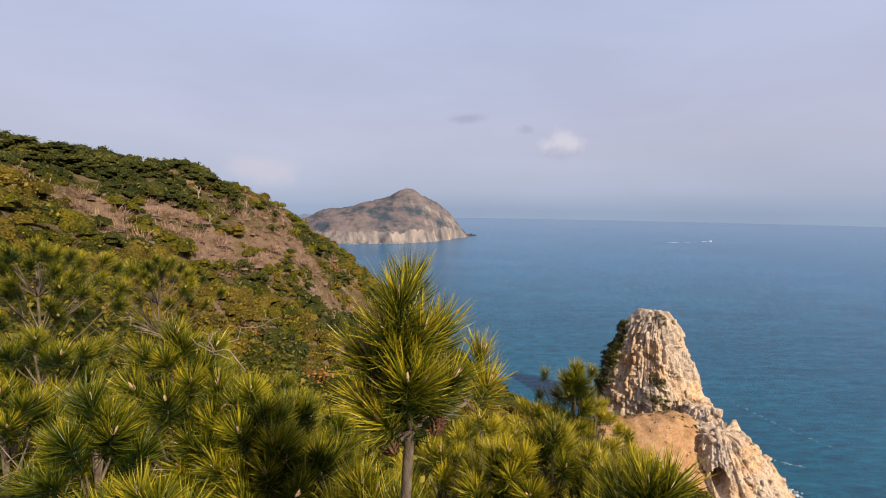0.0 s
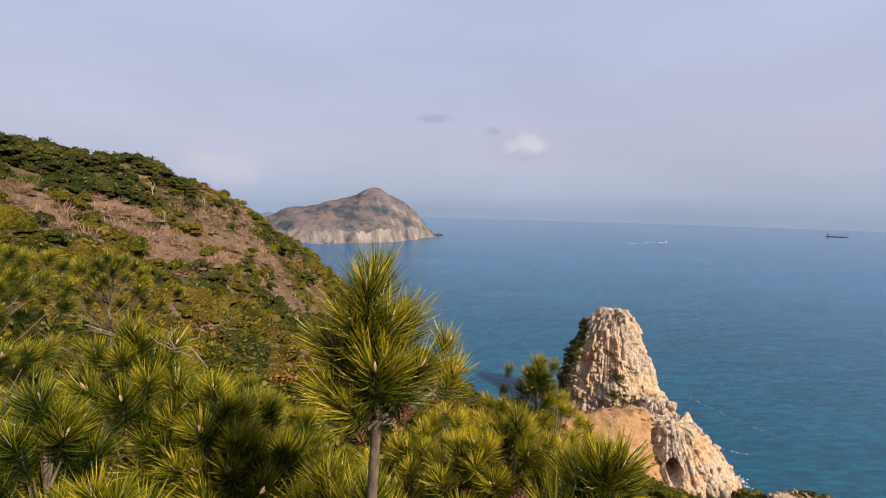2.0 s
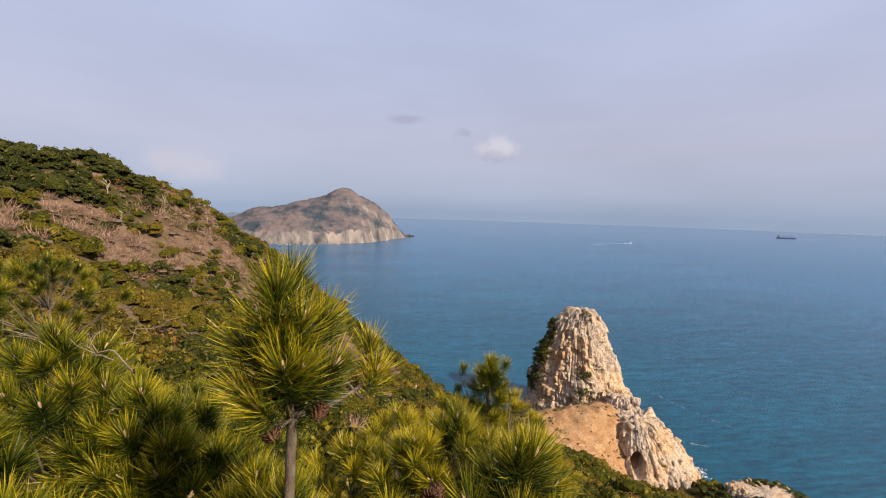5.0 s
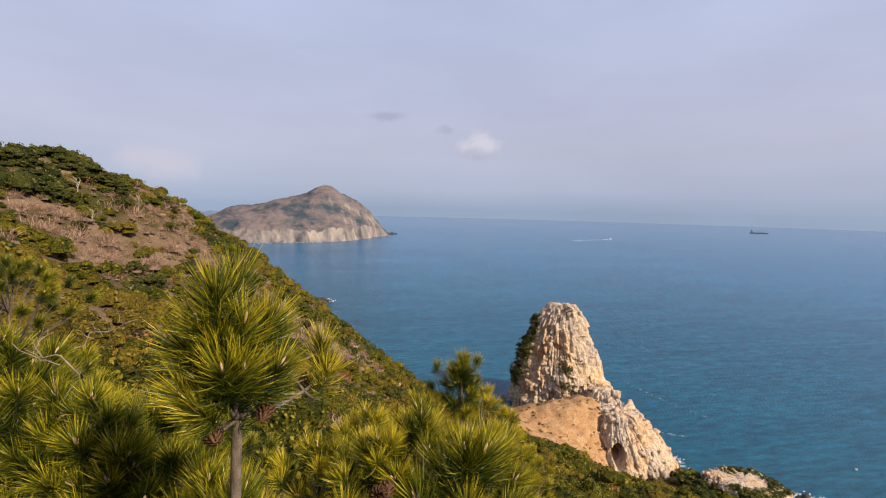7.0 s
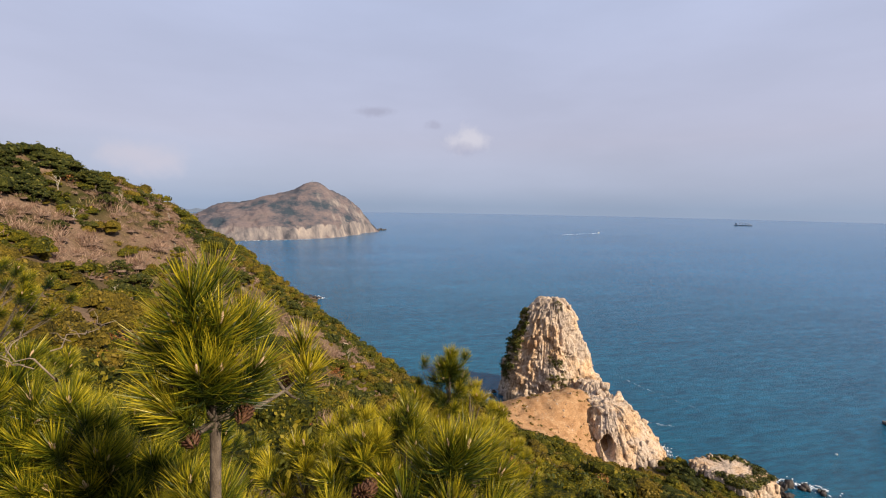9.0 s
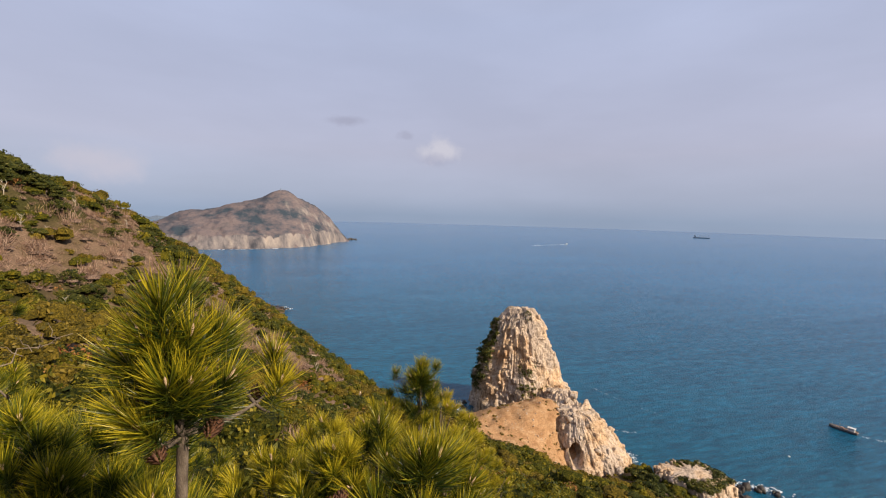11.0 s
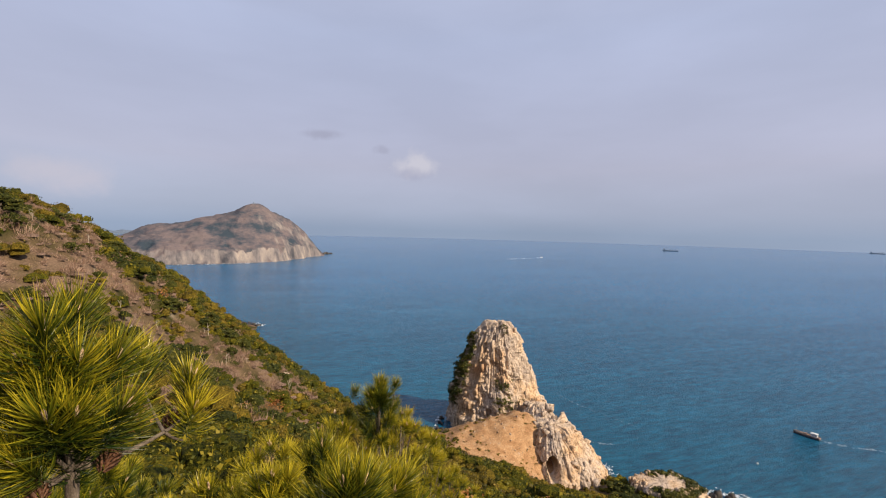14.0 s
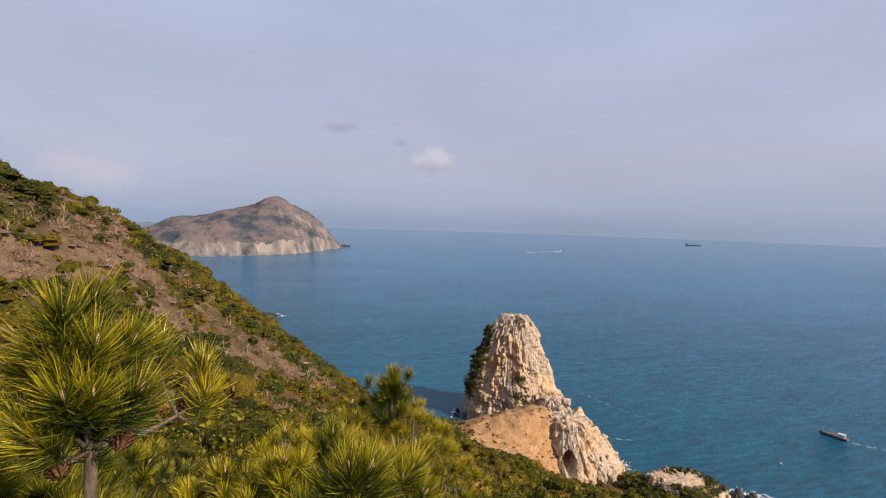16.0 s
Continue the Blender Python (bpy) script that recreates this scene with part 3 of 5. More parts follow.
def rock_part(name, v, faces, parent, label="", mat=None):
    return part(name, mesh_of(name, v - np.array([*parent.location]), faces), mat or M_ROCK, parent, label)


MAIN = [(-3, 25, 33, 15, 14, 8, 0), (4, 24.5, 30, 14.5, 13, 7, 0), (12, 23.5, 26, 13, 12, 5, 0), (23, 20, 20.5, 10, 11, 3, 0),
        (32, 16.5, 16, 8, 9, 2, 0), (40, 12.5, 13, 6.5, 7.5, 0, 0), (44.5, 9.2, 10.4, 5, 5.5, 0, 0), (47, 6.6, 8.2, 3.8, 4, 1, 0), (48.6, 4.6, 6.0, 2.2, 2.2, 1, 0)]
stack = tagged(new("sea_stack"), "tall pale craggy rock stack rising from the sea beside the shore", "rock")
stack.location = (*STACK, 0)
rk = np.random.default_rng(21)
mv, mq, mc = loft(MAIN, STACK, 340, 170)
rock_part("peak", mv, [mq, mc], stack)
SPUR = [(-3, 14, 20, 17, 16, 2, 0), (4, 13.5, 17, 15, 16, 1, 0), (8, 12.5, 13, 12, 16, 0, 2), (11.5, 11.5, 9.5, 10, 15, -1, 3), (14, 10.5, 6.5, 8, 13, -2, 4), (15.4, 10, 5, 7.5, 12.5, -2, 4.5), (16.2, 9, 3.8, 6.5, 11.5, -2, 5)]
sv, sq, sc = loft(SPUR, np.array([95.0, 131.0]), 260, 90, 4.0, 0.9, dents=[(88.0, 126.8, 6.8, 2.2, 3.4, 8.0)])
rock_part("spur", sv, [sq, sc], stack, "lower rock ridge with a small cave")
SHOULDER = [(-3, 9, 14, 15, 16, 3, 0), (6, 8, 12, 14, 15, 2, 0), (10, 6.5, 9, 12, 14, 1, 0), (13.5, 5, 6.5, 9, 12, 0, 1), (16.5, 3.5, 4, 5, 10, 0, 3)]
wv, wq, wc = loft(SHOULDER, np.array([97.0, 152.5]), 200, 70, 9.0, 0.9)
rock_part("shoulder", wv, [wq, wc], stack, "rubbly rock ridge joining the peak and the spur")
pick = rk.choice(np.where(wv[:, 2] > 6)[0], 60, replace=False)
crags(wv[pick] - np.array([0, 0, 0.8]), rk.uniform(0.4, 1.1, len(pick)), 4, stack, 0.65)
pick = np.concatenate([rk.choice(np.where(mv[:, 2] > 2)[0], 130, replace=False), rk.choice(np.where(mv[:, 2] > 44)[0], 22, replace=False)])
inward = np.column_stack([STACK[0] - mv[pick, 0], STACK[1] - mv[pick, 1], 0 * pick])
inward /= np.linalg.norm(inward, axis=1, keepdims=True) + 1e-6
crags(mv[pick] + inward * 0.35 - np.array([0, 0, 0.8]), rk.uniform(0.4, 1.15, len(pick)), 5, stack)
pick = np.concatenate([rk.choice(np.where(sv[:, 2] > 14.5)[0], 40, replace=False), rk.choice(np.where((sv[:, 2] > 1) & (np.hypot(sv[:, 0] - 87, sv[:, 1] - 127) > 7))[0], 260, replace=False)])
crags(sv[pick] - np.array([0, 0, 0.9]), np.concatenate([rk.uniform(0.3, 0.7, 40), rk.uniform(0.5, 1.35, 260)]), 6, stack, 0.65)

for v, seed in ((sv, 12), (wv, 13)):                                       # broken blocks over the crests of the spur and the shoulder
    around = v[-1] + np.column_stack([rk.normal(0, 2.6, 34), rk.normal(0, 3.0, 34), rk.uniform(-1.1, -0.5, 34)])
    crags(around, rk.uniform(0.5, 1.2, 34), seed, stack, 0.55)

# second headland, a low cliff
HEAD = np.array([117.0, 104.5])
headland = tagged(new("headland_rock"), "low pale cliff headland with a scrub-covered top", "rock")
headland.location = (*HEAD, 0)
LOW = [(-3, 12, 16, 9.5, 9, 2, 0), (3, 11.7, 15, 9.2, 8.7, 2, 0), (6.5, 11.4, 13.5, 8.8, 8.4, 1.5, 0), (8.2, 10.6, 11.5, 8.2, 7.6, 1, 0), (9.0, 8.5, 8.5, 6.5, 6, 0, 0)]
hv, hq, hc = loft(LOW, HEAD, 260, 70, 7.0, 0.5)
rock_part("cliff", hv, [hq, hc], headland)
hu = (hv[:, :2] - HEAD) @ U
pick = rk.choice(np.where((hv[:, 2] > 6.5) & (hu < -1))[0], 70, replace=False)
crags(hv[pick], rk.uniform(0.25, 0.6, len(pick)), 8, headland)
pick = rk.choice(np.where((hv[:, 2] > 1) & (hu > 0))[0], 40, replace=False)
crags(hv[pick], rk.uniform(0.3, 0.7, len(pick)), 9, headland)

# dark wave-washed rocks at the water's edge
WET_MESH = []
for v, f in BLOCKS:
    WET_MESH.append(mesh_of("shore_rock", v * np.array([1, 1, 0.6]), f))
    WET_MESH[-1].materials.append(M_WETROCK)
for x, y, s in [(139, 103, 2.4), (143, 101, 1.8), (136, 107, 2.0), (147, 99, 1.4), (133, 99, 2.2), (64, 174, 1.6), (62, 178, 1.5), (65, 183, 1.4), (68, 188, 1.3),
                (-37, 415, 3.2), (-33, 411, 2.2), (-42, 420, 3.6), (112, 122, 1.4), (114, 118, 1.3), (118, 116, 1.2), (84, 1488, 9.0), (96, 1494, 8.0), (108, 1500, 6.0)]:
    for k in range(6):
        ob = tagged(new("shore_rock", WET_MESH[int(rk.integers(9))]), "dark wet rock awash at the water's edge", "rock", "shore rocks")
        ob.matrix_basis = pose(x + rk.normal(0, s * 0.7), y + rk.normal(0, s * 0.5), rk.uniform(-0.1, 0.4), rk.uniform(-25, 25), rk.uniform(-25, 25), rk.uniform(0, 360)) @ Matrix.Scale(s * rk.uniform(0.3, 0.6), 4)

# ---- scrub over the hillside ----
rng = np.random.default_rng(7)


def lobe_set(lobes, seed, flat):
    r = np.random.default_rng(seed)
    lc = np.column_stack([r.normal(0, 0.40, lobes), r.normal(0, 0.40, lobes), r.uniform(0.15, 0.62, lobes) * flat])
    return r, lc, r.uniform(0.30, 0.55, lobes)


def leaf_cloud(leaves, size, lobes, seed, flat=0.8):
    """A shrub of unit radius: leaf blades on several rounded lobes. Returns verts (n, 4, 3) of blade quads."""
    r, lc, lr = lobe_set(lobes, seed, flat)
    k = r.integers(0, lobes, leaves)
    d = r.normal(size=(leaves, 3))
    d[:, 2] = np.abs(d[:, 2]) * 0.9 - 0.20
    d /= np.linalg.norm(d, axis=1, keepdims=True)
    c = lc[k] + d * (lr[k] * r.uniform(0.80, 1.12, leaves))[:, None] * np.array([1, 1, flat])
    n = d + r.normal(0, 0.42, (leaves, 3))
    n /= np.linalg.norm(n, axis=1, keepdims=True)
    a = np.cross(n, r.normal(size=(leaves, 3)))
    a /= np.linalg.norm(a, axis=1, keepdims=True)
    b = np.cross(n, a)
    s = (size * r.uniform(0.6, 1.4, leaves))[:, None]
    w = s * r.uniform(0.45, 0.7, leaves)[:, None]
    return np.stack([c - a * s, c + b * w + n * w * 0.3, c + a * s, c - b * w + n * w * 0.3], 1)


def inner_cloud(lobes, seed, flat=0.8):
    """The close growth inside the same shrub, coloured darker for inner shade: a small angular dome in each lobe, as
    quads.
    """
    _, lc, lr = lobe_set(lobes, seed, flat)
    a = np.linspace(0, 2 * np.pi, 7)
    r = np.random.default_rng(seed + 9)
    out = []
    for c, q in zip(lc, lr):
        low, mid = ([c + q * k * np.array([math.cos(t) * w, math.sin(t) * w, h * flat]) for t, k in zip(a, [*r.uniform(0.85, 1.12, 6), 1.0])] for w, h in ((0.90, -0.35), (0.70, 0.48)))
        low[6], mid[6] = low[0], mid[0]
        top = c + np.array([0, 0, 0.86 * q * flat])
        for i in range(6):
            out.append([low[i], low[i + 1], mid[i + 1], mid[i]])
            if i % 2 == 0:
                out.append([mid[i], mid[i + 1], mid[i + 2], top])
    return np.array(out)


def twig_cloud(twigs, width, seed):
    """A bare shrub of unit radius: forked slender twigs fanning up and out, as narrow blades."""
    r = np.random.default_rng(seed)
    out = []
    for _ in range(twigs):
        a, lean = r.uniform(0, 2 * np.pi), r.uniform(0.05, 1.5)
        way = np.array([math.cos(a) * lean, math.sin(a) * lean, 1.0])
        way /= np.linalg.norm(way)
        start = np.array([r.normal(0, 0.25), r.normal(0, 0.25), 0.0]) + way * r.uniform(0.1, 0.55)
        side = np.cross(way, r.normal(size=3))
        side /= np.linalg.norm(side)
        ln = r.uniform(0.35, 0.75)
        mid, tip = start + way * ln * 0.5 + r.normal(0, 0.03, 3), start + way * ln + r.normal(0, 0.09, 3)
        out.append([start, mid + side * width, tip, mid - side * width])
    return np.array(out)


def tuft_cloud(blades, width, seed):
    r = np.random.default_rng(seed)
    a, lean = r.uniform(0, 2 * np.pi, blades), r.uniform(0.1, 0.9, blades)
    base = np.column_stack([r.normal(0, 0.35, blades), r.normal(0, 0.35, blades), np.zeros(blades)])
    way = np.column_stack([np.cos(a) * lean, np.sin(a) * lean, np.ones(blades)])
    ln = r.uniform(0.4, 1.0, blades)[:, None]
    side = np.column_stack([-np.sin(a), np.cos(a), np.zeros(blades)]) * width
    tip = base + way * ln
    tip[:, 2] -= 0.25 * lean * ln[:, 0]
    mid = base + way * ln * 0.55
    return np.stack([base, mid + side, tip, mid - side], 1)


def scatter(protos, spots, sizes, tall, seed):
    """Places the unit shrubs at spots (n, 3), turned about and scaled. Returns one array of blade quads."""
    r = np.random.default_rng(seed)
    pick = r.integers(0, len(protos), len(spots))
    turn = r.uniform(0, 2 * np.pi, len(spots))
    out = []
    for k, pr in enumerate(protos):
        s = np.where(pick == k)[0]
        if not len(s):
            continue
        c, n = np.cos(turn[s])[:, None, None], np.sin(turn[s])[:, None, None]
        x, y, z = pr[None, :, :, 0], pr[None, :, :, 1], pr[None, :, :, 2]
        sz, tl = sizes[s][:, None, None], tall[s][:, None, None]
        p = spots[s]
        out.append(np.stack([(x * c - y * n) * sz + p[:, 0, None, None], (x * n + y * c) * sz + p[:, 1, None, None], z * sz * tl + p[:, 2, None, None]], -1).reshape(-1, 4, 3))
    return np.concatenate(out)


def blades(name, quads_xyz, mat, label, category):
    v = quads_xyz.reshape(-1, 3)
    return thing(name, mesh_of(name, v, np.arange(len(v)).reshape(-1, 4)), mat, label, category, kind="stuff")


def spots_in(near, far, gap, seed):
    """Jittered plan points on land between two distances from the lookout, in the sector that faces the sea and the ridge."""
    r = np.random.default_rng(seed)
    x, y = np.meshgrid(np.arange(-190, 150, gap), np.arange(-2, 430, gap))
    x, y = x.ravel() + r.uniform(-0.5, 0.5, x.size) * gap, y.ravel() + r.uniform(-0.5, 0.5, y.size) * gap
    d, az = np.hypot(x, y), np.degrees(np.arctan2(x, y))
    keep = (d > near) & (d < far) & (az > -56) & (az < np.interp(d, [0, 25, 30, 70, 90], [34, 30, 36, 52, 66]))
    x, y, d = x[keep], y[keep], d[keep]
    z = ground_z(x, y)
    earth = np.hypot((x - 77) / 1.15, (y - 140) / 1.3) + 2.5 * fbm(x, y, 0.3, 2, 0.2)
    keep = (z > 2.2) & (earth > 18.5) & ~((x < -105) & (d > 150)) & (z < 125)
    # behind the ridge nothing shows
    keep &= ~((x < -70 - 0.35 * (y - 130)) & (y > 135))
    x, y, z, d = x[keep], y[keep], z[keep], d[keep]
    # leave out what the slope itself hides from the lookout
    open_to = np.ones(len(x), bool)
    for f in np.linspace(0.06, 0.97, 36):
        open_to &= ground_z(x * f, y * f) < 91.5 + (z + 3.0 - 91.5) * f
    return x[open_to], y[open_to], z[open_to], d[open_to]


BARE = [(-87.6, 87.7, 6.2), (-77.5, 84.2, 5.4), (-71, 84.1, 5.2), (-63.2, 81, 3.8), (-59.6, 81.1, 3), (-63.2, 104.1, 8.1), (-56.2, 103.5, 8.9), (-59.4, 128.9, 10.7), (-64.8, 126.3, 8.3),
       (-66.2, 162.6, 7.3), (-52.5, 142.3, 8.9), (-37.6, 132.9, 5.8), (-39.2, 166.7, 4), (-23.1, 81.5, 5.4), (-2, 11.1, 1.1), (-0.4, 32.8, 1.9), (-11.5, 30.1, 0.8), (-8.9, 86.7, 5.5),
       (-21.5, 154.8, 9.1), (-13.6, 163.7, 8.2), (-1.4, 184.2, 5.5), (-29.4, 152.9, 5.2), (5.1, 171.9, 4), (-1.2, 6.5, 1.3)]    # patches of leafless scrub
bands = [(2.3, 8, 0.60, 230, 0.026, 0.36), (8, 26, 1.3, 330, 0.042, 0.95), (26, 70, 1.9, 190, 0.100, 1.55), (70, 330, 2.4, 58, 0.170, 2.1)]
heap = {k: [] for k in ("green", "olive", "dark", "brown", "rust", "dry", "green_mass", "olive_mass", "dark_mass", "brown_mass")}
for b, (near, far, gap, leaves, size, radius) in enumerate(bands):
    x, y, z, d = spots_in(near, far, gap, 11 + b)
    n1, n2 = fbm(x, y, 0.055, 4, 0.9), fbm(x, y, 0.13, 3, 4.2)
    u = rng.uniform(0, 1, len(x))
    crest = np.exp(-((x + 88) / 18) ** 2 - ((y - 114) / 26) ** 2) * 1.6           # woods on the crest
    bare = np.zeros(len(x))
    for cx, cy, cr in BARE:
        bare = np.maximum(bare, np.exp(-((x - cx) ** 2 + (y - cy) ** 2) / (1.25 * cr) ** 2))
    brown = 0.80 * bare + 0.20 * n1 - 0.5 * crest
    kind = np.where(brown + 0.35 * (u - 0.5) > 0.36, "brown", np.where(n2 + 0.7 * (u - 0.5) > 0.20, "olive", "green"))
    kind = np.where(((crest > 0.45) & (bare < 0.4)) | ((n2 < -0.28) & (d > 50) & (kind == "green")), "dark", kind)
    u2 = rng.uniform(0, 1, len(x))
    kind = np.where((kind == "brown") & (u2 < 0.22), "dry", kind)
    kind = np.where((u2 > 0.994) & (d > 14) & (d < 200), "rust", kind)
    for cx, cy, cr in ((-5.8, 140, 3.5), (-27.9, 27, 1.6), (-26.9, 56, 2.0)):
        kind = np.where((x - cx) ** 2 + (y - cy) ** 2 < cr ** 2, "rust", kind)
    near_neck = np.clip((np.hypot((x - 77) / 1.15, (y - 140) / 1.3) - 15) / 16, 0.35, 1)    # low growth round the bare neck
    sizes = near_neck * radius * (rng.uniform(0.5, 1.0, len(x)) + (rng.uniform(0, 1, len(x)) > 0.78) * rng.uniform(0.3, 0.95, len(x)))
    sizes = sizes * np.where((kind == "brown") | (kind == "dry"), 1.0, 1.28)
    tall = rng.uniform(0.75, 1.2, len(x))
    leafy = [leaf_cloud(leaves, size / radius, 5, 100 * b + i) for i in range(5)]
    inner = [inner_cloud(5, 100 * b + i) for i in range(5)]
    twigs = [twig_cloud(int(leaves * 1.5), 0.022 / radius * (0.35, 0.7, 1.0, 1.6)[b], 200 * b + i) for i in range(5)]
    tufts = [tuft_cloud(int(leaves * 0.6), 0.018 / radius * (0.4, 0.7, 1.3, 2.4)[b], 300 * b + i) for i in range(4)]
    for k in ("green", "olive", "dark", "brown", "rust", "dry"):
        s = kind == k
        if s.any():
            protos = twigs if k == "brown" else tufts if k == "dry" else leafy
            t = tall[s] * (1.0 if k == "brown" else 0.7 if k == "dry" else 1.0)
            at = np.column_stack([x[s], y[s], z[s] - 0.12 * sizes[s]])
            heap[k].append(scatter(protos, at, sizes[s], t, 31 + b))
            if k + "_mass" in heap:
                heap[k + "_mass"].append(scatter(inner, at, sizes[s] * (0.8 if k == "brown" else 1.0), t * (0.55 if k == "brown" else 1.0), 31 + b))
for k, mat, name, label in (("green", M_GREEN, "evergreen_scrub", "dense green broadleaf evergreen scrub on the hillside"),
                            ("olive", M_OLIVE, "olive_scrub", "yellowish olive green low scrub on the hillside"),
                            ("dark", M_DARK, "conifer_scrub", "dark green wind-shaped conifer thicket on the crest"),
                            ("brown", M_BROWN, "bare_scrub", "leafless brown and mauve winter scrub"),
                            ("rust", M_RUST, "withered_scrub", "scattered rust-brown withered shrubs"),
                            ("dry", M_DRY, "dry_grass", "pale dead grass between the shrubs"),
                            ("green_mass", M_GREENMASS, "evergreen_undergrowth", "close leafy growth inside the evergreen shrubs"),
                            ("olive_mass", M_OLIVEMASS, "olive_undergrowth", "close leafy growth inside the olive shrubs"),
                            ("dark_mass", M_DARKMASS, "conifer_undergrowth", "close growth inside the conifer thicket, coloured dark for shade"),
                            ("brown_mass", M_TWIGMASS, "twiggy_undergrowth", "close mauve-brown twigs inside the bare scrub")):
    if heap[k]:
        blades(name, np.concatenate(heap[k]), mat, label, "scrub" if k != "dry" else "grass")
heap.clear()


# ---- trees on the slope ----
def tube(points, radii, sides=7):
    """A tapered tube along points, as verts and quads."""
    pts = np.array(points, float)
    tang = np.gradient(pts, axis=0)
    tang /= np.linalg.norm(tang, axis=1, keepdims=True) + 1e-9
    ref = np.array([0.31, 0.95, 0.05])
    a = np.cross(tang, ref)
    a /= np.linalg.norm(a, axis=1, keepdims=True)
    b = np.cross(tang, a)
    th = np.linspace(0, 2 * np.pi, sides, endpoint=False)
    v = pts[:, None] + (a[:, None] * np.cos(th)[None, :, None] + b[:, None] * np.sin(th)[None, :, None]) * np.array(radii)[:, None, None]
    idx = np.arange(len(pts) * sides).reshape(len(pts), sides)
    nx = np.roll(idx, -1, axis=1)
    q = np.stack([idx[:-1], nx[:-1], nx[1:], idx[1:]], -1).reshape(-1, 4)
    return v.reshape(-1, 3), q


def tube_mesh(name, points, radii, sides=7):
    v, q = tube(points, radii, sides)
    return mesh_of(name, v, q, True)


def wandering(start, end, bend, seed, steps=6):
    r = np.random.default_rng(seed)
    t = np.linspace(0, 1, steps)[:, None]
    p = np.array(start) * (1 - t) + np.array(end) * t
    p[1:-1] += r.normal(0, bend, (steps - 2, 3))
    return p


def crest_tree(seed, height, width):
    """A wind-clipped conifer: short trunk, limbs and a broad mound of flat layered sprays; darker growth paints the
    shade in the gaps between.
    """
    r = np.random.default_rng(seed)
    root = tagged(new("conifer_tree"), "dark green wind-clipped conifer with a broad layered crown", "tree", "conifers on the slope")
    part("trunk", tube_mesh("trunk", wandering((0, 0, -0.5), (0.1 * width, 0.0, height * 0.8), 0.12, seed), np.linspace(0.05, 0.015, 6) * height), M_BARK, root)
    sprays, inside = [], []
    for i in range(24):
        f = (i + 0.5) / 24
        a = i * 2.39996 + r.uniform(-0.4, 0.4)
        rad = width * math.sqrt(f) * 0.80 * r.uniform(0.85, 1.1)
        h = height * (0.93 - 0.62 * f ** 1.3 + r.uniform(-0.08, 0.08))
        end = np.array([math.cos(a) * rad + 0.10 * width, math.sin(a) * rad, h])
        if i % 3 == 0:
            part("limb", tube_mesh("limb", wandering((0.05 * width, 0, max(0.2, h - 0.35 * height)), end, 0.08, seed + 7 * i, 4), np.linspace(0.018, 0.006, 4) * height, 5), M_BARK, root)
        size = np.array([width * 0.46, width * 0.46, height * 0.34]) * r.uniform(0.8, 1.2)
        sprays.append(leaf_cloud(46, 0.115, 4, seed + 31 * i, 0.7) * size + end - np.array([0, 0, height * 0.07]))
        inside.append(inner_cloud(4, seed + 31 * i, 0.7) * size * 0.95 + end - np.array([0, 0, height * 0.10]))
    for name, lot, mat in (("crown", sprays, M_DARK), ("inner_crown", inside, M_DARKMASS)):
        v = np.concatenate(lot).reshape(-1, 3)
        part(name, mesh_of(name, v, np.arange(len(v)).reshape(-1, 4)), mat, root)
    return root


def dead_tree(seed, height):
    r = np.random.default_rng(seed)
    root = tagged(new("dead_tree"), "bleached leafless dead tree among the scrub", "tree", "dead trees on the slope")
    part("trunk", tube_mesh("trunk", wandering((0, 0, -0.4), (r.uniform(-0.2, 0.2) * height, 0, height), 0.10, seed, 7), np.linspace(0.030, 0.008, 7) * height), M_SNAG, root)
    for i in range(6):
        h = height * r.uniform(0.4, 0.9)
        a, ln = r.uniform(0, 2 * np.pi), height * r.uniform(0.2, 0.42)
        part("limb", tube_mesh("limb", wandering((0, 0, h), (math.cos(a) * ln * 0.7, math.sin(a) * ln * 0.7, h + ln * 0.7), 0.06, seed + i, 4), np.linspace(0.014, 0.004, 4) * height, 5), M_SNAG, root)
    return root


tree_kinds = [crest_tree(50 + i, 3.3 + 0.4 * i, 3.4 + 0.4 * (i % 3)) for i in range(4)]
snag_kinds = [dead_tree(80 + i, 2.6 + 0.6 * i) for i in range(3)]


def stand(kinds, x, y, scale=1.0, sink=0.3):
    k = kinds[int(rng.integers(len(kinds)))]
    m = pose(x, y, float(ground_z(np.array([x]), np.array([y]))[0]) - sink, 0, 0, float(rng.uniform(0, 360)))
    if k.location.length < 0.001 and not k.get("set"):
        k["set"] = 1
        k.matrix_basis = m @ Matrix.Scale(scale, 4)
        k.scale = (scale,) * 3
        return k
    t = copy_thing(k, m)
    t.scale = (scale,) * 3
    return t


